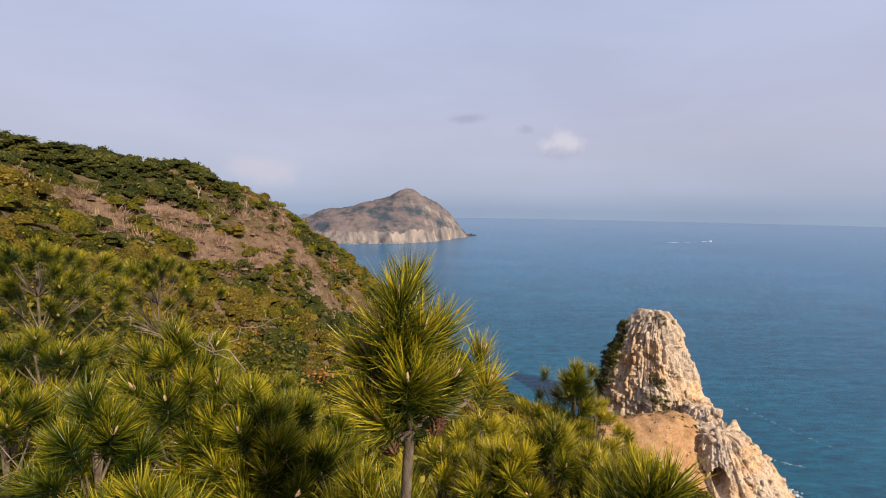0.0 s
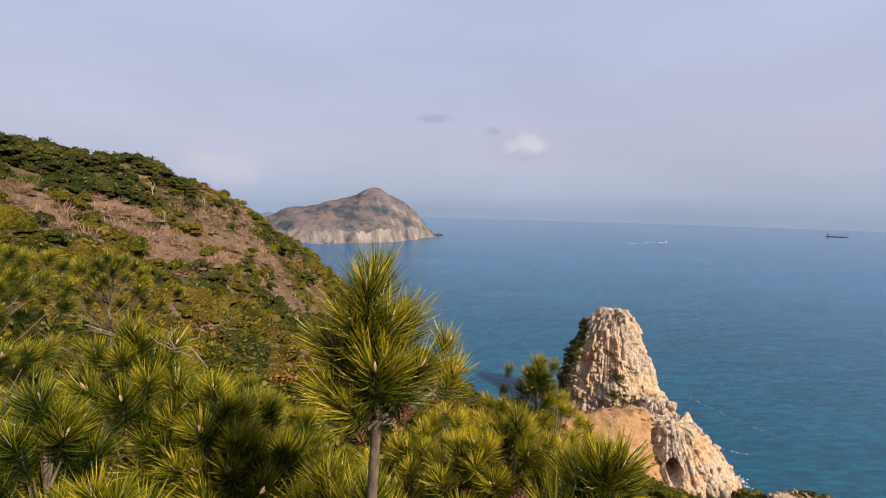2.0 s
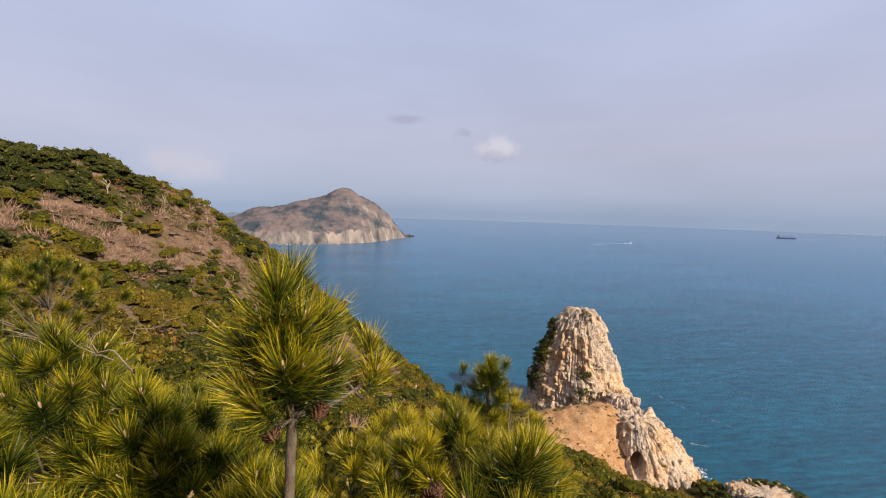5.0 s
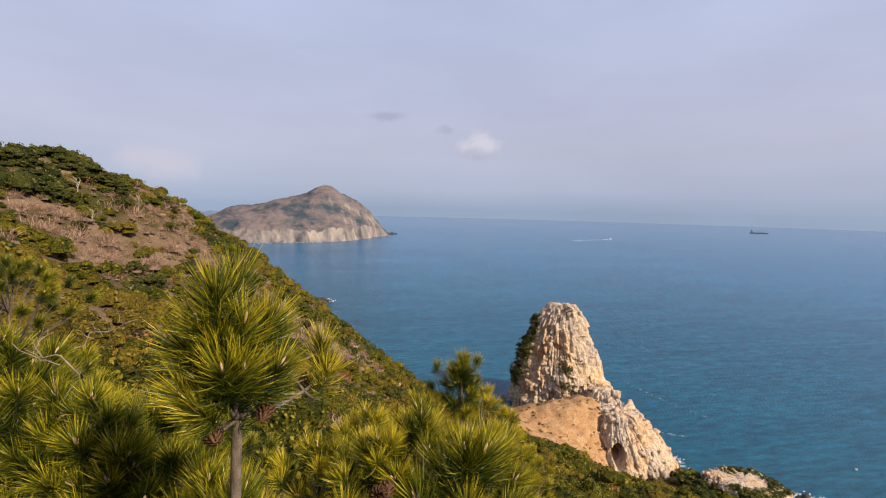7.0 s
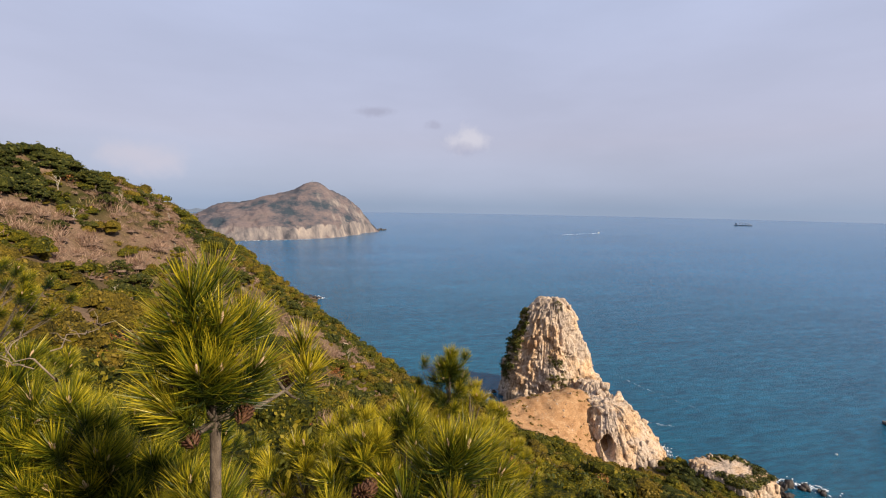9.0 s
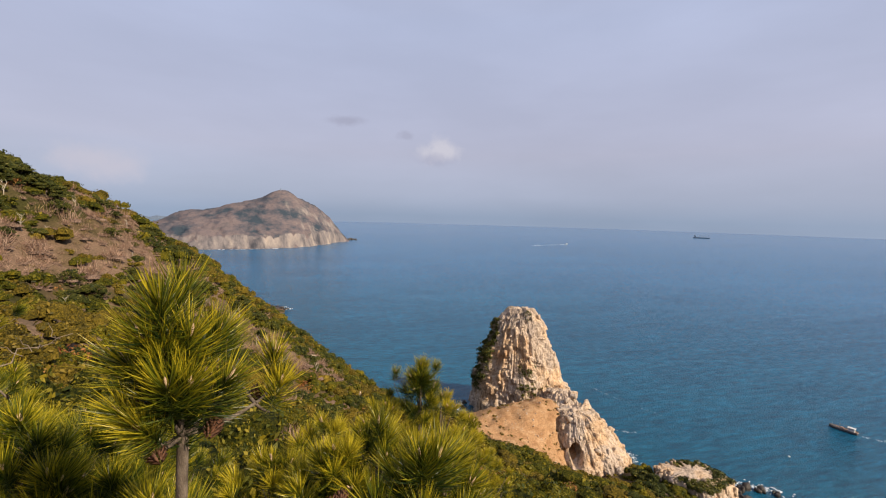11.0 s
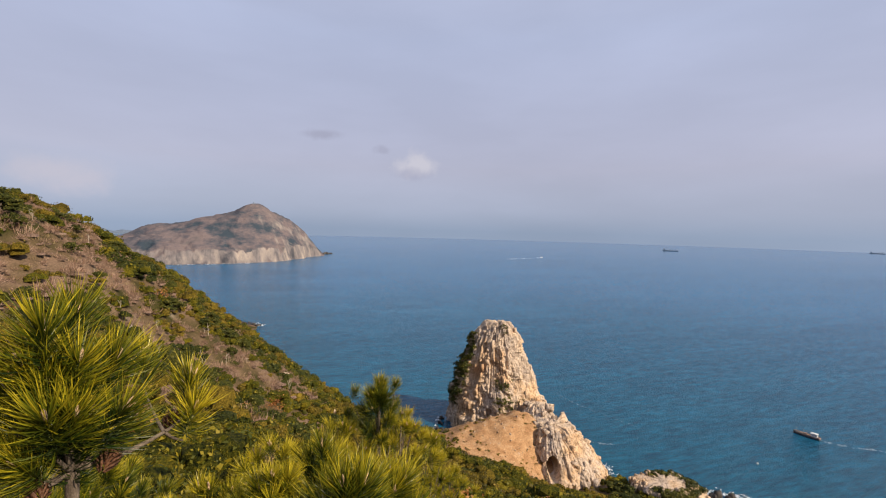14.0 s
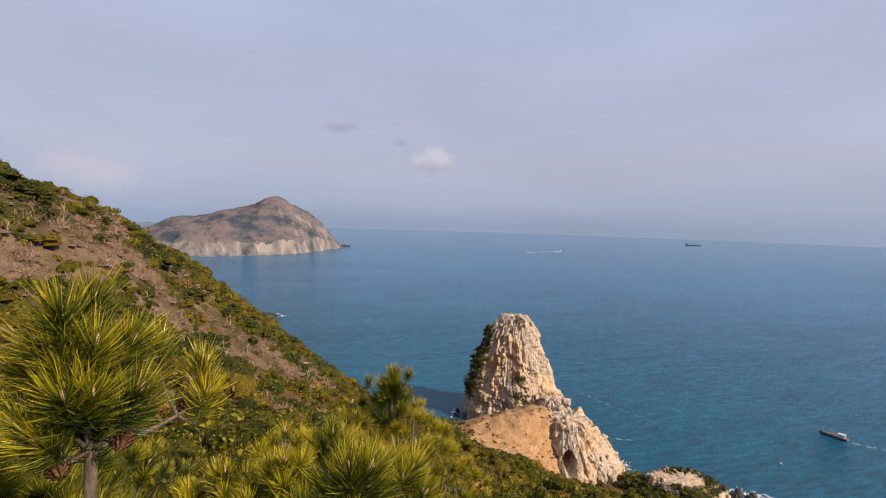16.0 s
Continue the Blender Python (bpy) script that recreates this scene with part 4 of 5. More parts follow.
WOODS = [(-97.0, 98.0, 11.5), (-92.0, 97.0, 9.5), (-45.6, 102.6, 7.1), (-61.9, 106.6, 4.5), (-56.5, 138.5, 5.5), (-48.3, 159.8, 7.3), (-48.8, 196.2, 6.1), (-49.6, 103.9, 5.4), (-30, 165.2, 6.2), (-89.2, 103, 9.1), (-85.1, 107.2, 9.2),
         (-83.8, 118.4, 9.7), (-71.2, 110.5, 8.3), (-72.8, 130.5, 10.5), (-67.6, 131.9, 8.7), (-93.3, 120.7, 7.6), (-68.6, 113.3, 6.6), (-98.4, 108.9, 9.8), (-75.5, 131, 7.6), (-69.7, 163.3, 7.4),
         (-81.9, 122.5, 7.4), (-70.9, 135.2, 6.4), (-77.1, 106.6, 6.6), (-52.2, 190.2, 7.9), (-24.7, 177.3, 8.4), (-38, 155.8, 8.6), (-31, 180.3, 7.3), (-0.5, 235.5, 7.9),
         (-58.1, 170.8, 6), (-18.8, 196.9, 5.9), (-11.3, 226.2, 6.1), (-47.6, 126.5, 5.4), (-37, 191.6, 6.5), (-11.7, 141.6, 4.7), (14.6, 198.4, 4.7)]    # broad conifers: place and breadth
for wx, wy, wr in WOODS:
    stand(tree_kinds, wx, wy, wr * 0.5 / 4.0 * rng.uniform(0.95, 1.15), 1.1)
    if wx < -65:
        stand(tree_kinds, wx + rng.normal(0, 4), wy + rng.normal(0, 5), wr * 0.38 / 4.0 * rng.uniform(0.8, 1.2), 0.9)
for i in range(26):
    t = rng.uniform(0, 1)
    stand(tree_kinds, -60 + 75 * t + rng.normal(0, 12), 215 - 60 * t + rng.normal(0, 28), rng.uniform(0.3, 0.7))
stand(tree_kinds, -56.0, 248, 0.85, 0.6)
for i in range(24):                                                       # small trees along the skyline down to the shore
    t = rng.uniform(0, 1)
    stand(tree_kinds, -62 + 88 * t + rng.normal(0, 3), 215 + 100 * t * (1 - t) + rng.normal(0, 10), rng.uniform(0.3, 0.6))
for i in range(26):
    t = rng.uniform(0, 1)
    stand(snag_kinds, -72 + 70 * t + rng.normal(0, 8), 105 + 55 * t + rng.normal(0, 22), rng.uniform(0.7, 1.25))

# ---- pale outcrops on the seaward slope ----
for i in range(26):
    t = rng.uniform(0, 1)
    ox, oy = -34 + 60 * t + rng.normal(0, 6), 285 - 130 * t + rng.normal(0, 9)
    v, f = BLOCKS[int(rng.integers(len(BLOCKS)))]
    ob = thing("outcrop", mesh_of("outcrop", v * np.array([1, 0.8, 0.5]) * rng.uniform(0.5, 1.2), f), M_ROCK, "pale rock outcrop showing through the scrub", "rock", "outcrops on the slope")
    ob.matrix_basis = pose(ox, oy, float(ground_z(np.array([ox]), np.array([oy]))[0]) + 0.25, rng.uniform(-20, 20), rng.uniform(-20, 20), rng.uniform(0, 360))

# ---- stones and tufts on the bare neck ----
for i in range(60):
    a, q = rng.uniform(0, 6.28), rng.uniform(2, 17)
    ox, oy = 74 + math.cos(a) * q, 138 + math.sin(a) * q
    oz = float(ground_z(np.array([ox]), np.array([oy]))[0])
    if oz < 2:
        continue
    ob = tagged(new("stone", BLOCK_MESH[int(rng.integers(9))]), "pale loose stone on the bare earth", "stone", "stones on the neck")
    ob.matrix_basis = pose(ox, oy, oz, rng.uniform(-40, 40), rng.uniform(-40, 40), rng.uniform(0, 360)) @ Matrix.Scale(float(rng.uniform(0.08, 0.3)), 4)
a, q = rng.uniform(0, 6.28, 130), rng.uniform(9, 20, 130)
tx, ty = 73 + np.cos(a) * q, 138 + np.sin(a) * q * 1.1
tz = ground_z(tx, ty)
ok = tz > 3
blades("neck_tufts", scatter([leaf_cloud(60, 0.2, 4, 900 + i, 0.7) for i in range(3)], np.column_stack([tx, ty, tz - 0.1])[ok], rng.uniform(0.4, 1.1, ok.sum()), rng.uniform(0.6, 1, ok.sum()), 77), M_OLIVE,
       "low green tufts edging the bare earth", "scrub")

# ---- young pines round the lookout ----
def needle_brush(seed, length, needles, reach, bare=0.12, green=0.0):
    """Needles along a shoot that points up z: spreading below, closing in round the tip. Blades of two pieces, drooping a little."""
    r = np.random.default_rng(seed)
    h = bare + (1 - bare) * r.uniform(0, 1, needles) ** 0.72
    a = r.uniform(0, 2 * np.pi, needles)
    lean = np.radians(66 - 40 * h ** 1.5 + r.normal(0, 9, needles))
    ln = reach * r.uniform(0.72, 1.12, needles) * (0.86 + 0.14 * h)
    out = np.column_stack([np.cos(a), np.sin(a), np.zeros(needles)])
    way = out * np.sin(lean)[:, None] + np.array([0, 0, 1.0]) * np.cos(lean)[:, None]
    base = np.column_stack([np.zeros(needles), np.zeros(needles), h * length]) + out * 0.004
    mid = base + way * (ln * 0.52)[:, None]
    bent = way + np.array([0, 0, 0.16]) - out * 0.02 + r.normal(0, 0.07, (needles, 3))
    tip = mid + bent / np.linalg.norm(bent, axis=1, keepdims=True) * (ln * 0.5)[:, None]
    side = np.cross(way, r.normal(size=(needles, 3)))
    side /= np.linalg.norm(side, axis=1, keepdims=True)
    w = 0.00145
    v = np.stack([base - side * w * 0.8, base + side * w * 0.8, mid + side * w, mid - side * w, tip], 1).reshape(-1, 3)
    i = np.arange(needles)[:, None] * 5
    me = mesh_of("needles", v, [i + np.array([[0, 1, 2, 3]]), i + np.array([[3, 2, 4]])])
    # Shoot tops brighter than their feet: light and inner shade put into along.
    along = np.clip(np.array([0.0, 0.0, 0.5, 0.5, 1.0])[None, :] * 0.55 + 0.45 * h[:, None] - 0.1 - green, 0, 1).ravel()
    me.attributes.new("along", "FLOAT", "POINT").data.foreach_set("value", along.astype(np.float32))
    return me


def bud_mesh(seed, buds, length):
    """Pale spring buds, scaly spindles standing together at a shoot's tip."""
    r = np.random.default_rng(seed)
    vs, qs, off = [], [], 0
    for b in range(buds):
        a = r.uniform(0, 2 * np.pi)
        tilt = 0.0 if b == 0 else r.uniform(0.25, 0.5)
        ln = length * (1.0 if b == 0 else r.uniform(0.5, 0.8))
        t = np.linspace(0, 1, 6)[:, None]
        p = np.array([math.cos(a) * tilt, math.sin(a) * tilt, 1.0]) * t * ln + np.array([math.cos(a), math.sin(a), 0]) * 0.004 * (b > 0)
        rad = 0.0062 * np.array([0.7, 1.05, 0.9, 0.95, 0.6, 0.08])
        v, q = tube(p, rad, 5)
        vs.append(v)
        qs.append(q + off)
        off += len(v)
    return mesh_of("bud", np.concatenate(vs), np.concatenate(qs))


def cone_mesh(radius, height):
    """An open cone: rings of overlapping woody scales round a core."""
    vs, fs = [], []
    n = 0
    for ring in range(8):
        f = ring / 7
        rr = radius * math.sin(math.pi * (0.16 + 0.76 * f)) ** 0.8
        count = max(5, int(11 * rr / radius))
        for k in range(count):
            a = 2 * math.pi * (k + 0.5 * (ring % 2)) / count
            o, s = np.array([math.cos(a), math.sin(a), 0]), np.array([-math.sin(a), math.cos(a), 0])
            z = height * (f - 0.5)
            w = 2.6 * rr / count
            c = o * rr * 0.45 + np.array([0, 0, z - 0.004])
            t = o * rr * 1.05 + np.array([0, 0, z + 0.004 + 0.006 * f])
            up = np.array([0, 0, 0.0035])
            vs += [c - s * w * 0.4, c + s * w * 0.4, t + s * w * 0.62, t - s * w * 0.62, t + o * 0.003 + up * 1.8, c + up * 2]
            fs += [(n, n + 1, n + 2, n + 3), (n + 3, n + 2, n + 4, n + 4), (n + 2, n + 1, n + 5, n + 4), (n, n + 3, n + 4, n + 5)]
            n += 6
    fs3 = [f[:3] for f in fs if len(set(f)) == 3]
    fs4 = [f for f in fs if len(set(f)) == 4]
    return mesh_of("cone", np.array(vs), [np.array(fs4), np.array(fs3)])


# green darkens needles for shaded bushes and stems; below zero it paints sunlight.
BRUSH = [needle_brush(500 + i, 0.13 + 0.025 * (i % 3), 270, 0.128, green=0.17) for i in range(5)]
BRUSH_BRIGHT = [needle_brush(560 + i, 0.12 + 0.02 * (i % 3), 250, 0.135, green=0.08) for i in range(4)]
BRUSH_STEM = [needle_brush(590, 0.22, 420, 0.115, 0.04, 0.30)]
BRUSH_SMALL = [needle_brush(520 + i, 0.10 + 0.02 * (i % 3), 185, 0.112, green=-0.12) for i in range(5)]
BUDS = [bud_mesh(540 + i, 1 + i % 4, 0.034 + 0.007 * (i % 3)) for i in range(6)]
CONE = cone_mesh(0.026, 0.054)
for i, me in enumerate(BRUSH):
    me["long"] = 0.13 + 0.025 * (i % 3)
for i, me in enumerate(BRUSH_BRIGHT):
    me["long"] = 0.12 + 0.02 * (i % 3)
BRUSH_STEM[0]["long"] = 0.22
for i, me in enumerate(BRUSH_SMALL):
    me["long"] = 0.10 + 0.02 * (i % 3)
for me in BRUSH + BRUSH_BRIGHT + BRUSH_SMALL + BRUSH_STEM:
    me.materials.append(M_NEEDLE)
for me in BUDS:
    me.materials.append(M_CANDLE)
CONE.materials.append(M_CONE)


def aim(tip, way):
    return Matrix.Translation(tip) @ Vector(way).to_track_quat("Z", "Y").to_matrix().to_4x4()


def put_shoot(root, tip, way, meshes, r, bud=True, size=1.0):
    """A shoot whose bud stands at tip: needles, and the bud as a part of it."""
    way = Vector(way).normalized()
    me = meshes[int(r.integers(len(meshes)))]
    long = me["long"]
    turn = pose(0, 0, 0, 0, 0, float(r.uniform(0, 360)))
    sh = part("shoot", me, None, root)
    sh.matrix_basis = aim(Vector(tip) - way * long * size, way) @ turn @ Matrix.Scale(size, 4)
    if bud:
        bd = part("bud", BUDS[int(r.integers(len(BUDS)))], None, sh)
        bd.matrix_basis = Matrix.Translation((0, 0, long - 0.004))
    return Vector(tip) - way * long * size


def branch(root, start, end, thick, seed, name="branch"):
    s, e = Vector(start), Vector(end)
    mid = (s + e) / 2 - Vector((0, 0, 0.12 * (e - s).length))
    t = np.linspace(0, 1, 6)[:, None]
    p = (1 - t) ** 2 * np.array(s) + 2 * t * (1 - t) * np.array(mid) + t ** 2 * np.array(e)
    return part(name, tube_mesh(name, p, np.linspace(thick, thick * 0.5, 6), 6), M_BARK, root)


def pine(top, ground, spread, shoots, seed, small=True, label="", depth=0.75):
    """A young pine whose leader ends at top. Branches turn up at their ends and carry a needle brush with a pale bud."""
    r = np.random.default_rng(seed)
    root = tagged(new("young_pine"), label or "bushy young pine with yellow-green needles and pale buds", "pine tree", "young pines round the lookout")
    top = Vector(top)
    root.location = (top.x + r.uniform(-0.08, 0.08), top.y + r.uniform(-0.05, 0.08), ground - 0.05)
    o = root.location
    local = top - o
    meshes = BRUSH_BRIGHT if small == "bright" else BRUSH_SMALL if small else BRUSH
    tall = local.z
    foot = put_shoot(root, local, (r.uniform(-0.15, 0.15), r.uniform(-0.15, 0.1), 1), meshes, r)
    pts = wandering((0, 0, 0), tuple(foot), 0.015, seed, 7)
    part("trunk", tube_mesh("trunk", pts, np.linspace(0.018, 0.007, 7) * (0.6 + 0.3 * tall), 8), M_BARK, root)
    shoots = int(shoots * 1.85)
    spread *= 1.35
    for i in range(shoots):
        f = ((i + 0.5) / shoots)
        a = i * 2.39996 + r.uniform(-0.3, 0.3)
        drop = 0.05 + depth * f ** 1.2 * min(tall, 0.9)
        rad = spread * (0.12 + 0.88 * f ** 0.6) * r.uniform(0.55, 1.1)
        tip = Vector((local.x + math.cos(a) * rad, local.y + math.sin(a) * rad, local.z - drop + r.uniform(-0.05, 0.05)))
        way = Vector((math.cos(a) * (0.4 + 0.5 * f), math.sin(a) * (0.4 + 0.5 * f), 1.0 + r.uniform(-0.3, 0.3)))
        foot = put_shoot(root, tip, way, meshes, r, r.uniform() < 0.6, r.uniform(0.9, 1.2))
        h = max(0.15, foot.z - 0.35 * rad - 0.05)
        k = min(1.0, h / max(tall - 0.15, 0.2))
        p = pts[min(6, int(k * 6))]
        branch(root, p, foot, 0.008, seed + i)
    return root


def gz(x, y):
    return float(ground_z(np.array([x]), np.array([y]))[0])


# the pine that stands right before the lookout
hero = tagged(new("young_pine"), "tall young pine with long bright needles, buds and brown cones", "pine tree", "young pines round the lookout")
HX, HY = -0.03, 1.45
hero.location = (HX, HY, gz(HX, HY) - 0.05)
hr = np.random.default_rng(77)
org = Vector(hero.location)


def at_hero(p):
    return Vector(p) - org


whorl = at_hero((0.0, 1.455, 89.43))
feet = []
for tip, way, size, kind in [
        ((-0.024, 1.381, 89.822), (-0.02, -0.06, 1), 1.0, BRUSH_BRIGHT), ((-0.005, 1.49, 89.84), (0.06, 0.12, 1), 0.95, BRUSH_BRIGHT),
        ((0.039, 1.374, 89.606), (0.28, -0.30, 1), 1.0, BRUSH_BRIGHT), ((0.004, 1.325, 89.62), (0.02, -0.45, 1), 1.0, BRUSH_BRIGHT),
        ((-0.125, 1.45, 89.645), (-0.55, 0.0, 1), 1.05, BRUSH_BRIGHT), ((-0.13, 1.41, 89.53), (-0.75, 0.0, 0.9), 0.85, BRUSH_BRIGHT),
        ((0.085, 1.50, 89.71), (0.40, 0.2, 1), 1.0, BRUSH_BRIGHT), ((0.12, 1.44, 89.585), (0.65, 0.0, 1.0), 0.9, BRUSH_BRIGHT),
        ((-0.07, 1.36, 89.50), (-0.45, -0.35, 0.7), 0.8, BRUSH_BRIGHT), ((0.10, 1.52, 89.51), (0.7, 0.3, 0.7), 0.85, BRUSH_BRIGHT),
        ((-0.10, 1.55, 89.60), (-0.5, 0.4, 0.9), 1.0, BRUSH_BRIGHT), ((-0.07, 1.39, 89.735), (-0.35, -0.2, 1), 0.9, BRUSH_BRIGHT),
        ((0.04, 1.40, 89.735), (0.3, -0.2, 1), 0.9, BRUSH_BRIGHT)]:
    feet.append(put_shoot(hero, at_hero(tip), way, kind, hr, True, size))
    branch(hero, whorl, feet[-1], 0.009, 600 + len(feet))
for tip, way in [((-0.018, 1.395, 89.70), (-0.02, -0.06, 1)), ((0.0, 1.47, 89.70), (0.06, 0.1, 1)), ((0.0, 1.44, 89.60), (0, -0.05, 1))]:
    put_shoot(hero, at_hero(tip), way, BRUSH_STEM, hr, False, 1.0)              # last year's needles down the leaders, coloured dark for inner shade
trunk_pts = wandering((0, 0, 0), tuple(whorl), 0.012, 5, 7)
part("trunk", tube_mesh("trunk", trunk_pts, np.linspace(0.0195, 0.0150, 7), 12), M_BARK, hero, "grey-brown scaly trunk")
# its branch that reaches out to the side
fork = at_hero((0.17, 1.60, 89.44))
branch(hero, whorl, fork, 0.011, 650)
for tip, way in [((0.22, 1.701, 89.575), (0.1, 0.1, 1)), ((0.245, 1.647, 89.49), (0.35, -0.15, 1)), ((0.055, 1.80, 89.63), (-0.1, 0.15, 1))]:
    branch(hero, fork, put_shoot(hero, at_hero(tip), way, BRUSH_SMALL, hr, True, 1.0), 0.006, 660)
for x, y, z, tilt in [(-0.05, 1.405, 89.405, 70), (0.075, 1.46, 89.44, 50), (-0.11, 1.50, 89.53, 60), (0.155, 1.73, 89.42, 40)]:
    cn = part("cone", CONE, None, hero, "open brown pine cone")
    cn.matrix_basis = Matrix.Translation(at_hero((x, y, z))) @ pose(0, 0, 0, tilt, 20, tilt * 3)

# bushy pine beside it, with several leaders
for k, (top, spread, n, small) in enumerate([
        ((-1.24, 2.35, 89.42), 0.34, 15, False), ((-1.36, 1.98, 89.25), 0.30, 13, False), ((-1.02, 2.33, 89.17), 0.30, 12, False), ((-0.80, 2.20, 89.20), 0.26, 10, False),
        ((-3.0, 3.42, 89.03), 0.55, 22, False), ((-4.28, 4.79, 89.62), 0.7, 26, False), ((-4.0, 6.27, 89.30), 0.7, 26, False), ((-0.75, 2.61, 88.93), 0.36, 16, False),
        ((-0.50, 2.2, 88.9), 0.30, 13, False), ((-2.21, 2.42, 89.06), 0.45, 18, False), ((-0.67, 2.11, 89.0), 0.28, 12, False), ((0.38, 3.37, 88.49), 0.40, 16, True),
        ((0.44, 2.4, 88.80), 0.30, 12, True), ((0.09, 2.78, 88.57), 0.40, 16, True), ((0.89, 2.5, 88.74), 0.34, 14, True),
        ((-0.21, 1.82, 89.02), 0.26, 11, "bright"), ((-0.99, 1.72, 89.03), 0.28, 12, False), ((0.97, 4.05, 88.25), 0.40, 16, True), ((0.69, 2.45, 88.9), 0.26, 10, "bright"),
        ((1.55, 4.14, 88.25), 0.32, 14, True), ((1.95, 4.39, 87.85), 0.26, 11, True), ((2.40, 5.0, 87.05), 0.4, 14, True), ((0.38, 2.45, 88.72), 0.3, 12, False),
        ((-0.02, 1.51, 89.14), 0.20, 7, "bright"), ((0.70, 1.48, 89.25), 0.22, 9, "bright"), ((1.0, 2.15, 88.88), 0.28, 11, "bright"), ((1.08, 2.4, 88.70), 0.28, 11, True),
        ((-1.9, 3.3, 88.75), 0.5, 20, False), ((-1.4, 3.2, 88.75), 0.5, 18, False), ((-2.6, 4.6, 88.7), 0.6, 22, False), ((-3.6, 3.4, 88.95), 0.6, 22, False),
        ((-1.7, 4.6, 88.2), 0.6, 20, False), ((-0.9, 3.9, 88.2), 0.5, 18, False), ((-2.1, 1.7, 88.75), 0.4, 16, False), ((0.3, 1.75, 88.9), 0.24, 9, True)]):
    pine(top, gz(top[0], top[1]), spread, n, 700 + 40 * k, small)

# cones low on the nearest bush
low_cones = tagged(new("pine_cone", CONE), "open brown pine cone on a low pine twig", "cone", "low cones")
low_cones.matrix_basis = Matrix.Translation((0.41, 1.44, 89.155)) @ pose(0, 0, 0, 60, 10, 40)
copy_thing(low_cones, Matrix.Translation((0.44, 1.46, 89.15)) @ pose(0, 0, 0, 70, 30, 160))

# slender pine standing clear against the water
slim = pine((1.298, 4.014, 88.64), gz(1.3, 4.0) + 0.2, 0.15, 9, 3100, False, "slender young pine with three bluish upright shoots", 0.5)
sr = np.random.default_rng(9)
for tip in [(1.13, 4.45, 88.42), (1.46, 4.05, 88.60), (1.05, 4.3, 88.25), (1.5, 4.2, 88.35)]:
    tp = Vector(tip) - slim.location
    branch(slim, (0.0, 0.0, tp.z * 0.75), put_shoot(slim, tp, (sr.uniform(-0.2, 0.2), 0, 1), BRUSH, sr, True, 0.8), 0.008, 3200)

# dry twigs among the pines
for k, (a, b) in enumerate([((-1.45, 2.7, 89.2), (-1.72, 2.7, 89.42)), ((-1.4, 2.7, 89.2), (-1.55, 2.65, 89.46)), ((-1.1, 2.6, 89.3), (-0.85, 2.7, 89.42)), ((-1.35, 1.55, 88.6), (-1.75, 1.75, 89.0)),
                            ((-1.2, 1.5, 88.55), (-1.55, 1.7, 88.85)), ((-1.75, 2.2, 88.6), (-1.95, 2.1, 89.0)), ((-0.72, 2.0, 89.38), (-0.98, 2.05, 89.5))]):
    tw = tagged(new("dead_branch"), "bare grey dead branch among the young pines", "branch", "dead branches")
    tw.location = a
    e = Vector(b) - Vector(a)
    part("stem", tube_mesh("stem", wandering((0, 0, 0), tuple(e), 0.02, k, 7), np.linspace(0.0042, 0.0012, 7), 5), M_TWIG, tw)
    for j in range(5):
        f = 0.3 + 0.13 * j
        s = e * f
        side = Vector((rng.uniform(-1, 1), rng.uniform(-1, 1), rng.uniform(0, 1))).normalized() * e.length * 0.35
        part("twig", tube_mesh("twig", wandering(tuple(s), tuple(s + side), 0.01, 9 * k + j, 4), np.linspace(0.0026, 0.0009, 4), 4), M_TWIG, tw)

# ---- shrubs on the rocks ----
def rock_scrub(name, v, keep, count, size, seed, label):
    r = np.random.default_rng(seed)
    pk = r.choice(np.where(keep)[0], count)
    pr = [leaf_cloud(110, 0.16, 5, seed + i) for i in range(4)]
    return blades(name, scatter(pr, v[pk] - np.array([0, 0, 0.2]), size * r.uniform(0.6, 1.4, count), r.uniform(0.6, 1.0, count), seed), M_DARK, label, "scrub")


mu, mvv = (mv[:, :2] - STACK) @ U, (mv[:, :2] - STACK) @ V
patchy = fbm(mu, mv[:, 2], 0.22, 3, 1.5)
rock_scrub("stack_scrub", mv, (mu < -8.0 - 0.30 * (42 - mv[:, 2])) & (mv[:, 2] > 10) & (mv[:, 2] < 43) & (patchy > -0.5), 300, 1.7, 71, "dark shrubs clinging to the shaded flank of the stack")
rock_scrub("stack_scrub", mv, (mv[:, 2] > 44) & (mu > 1) & (mu < 6) & (mvv < 2), 16, 0.9, 72, "green shrubs on the top of the stack")
rock_scrub("stack_scrub", mv, (mv[:, 2] > 10) & (mv[:, 2] < 24) & (mu > 2) & (mu < 14) & (mvv < 0) & (patchy > 0.2), 40, 0.9, 73, "sparse shrubs at the foot of the stack")
rock_scrub("stack_scrub", mv, (mv[:, 2] > 15) & (mv[:, 2] < 24) & (mu > 0) & (mu < 7) & (mvv < 0), 36, 1.2, 75, "dark shrubs in a gully at the foot of the stack")
rock_scrub("headland_scrub", hv, (hv[:, 2] > 7.2) & (hu > -5), 200, 1.3, 74, "low dark scrub on the top of the headland")

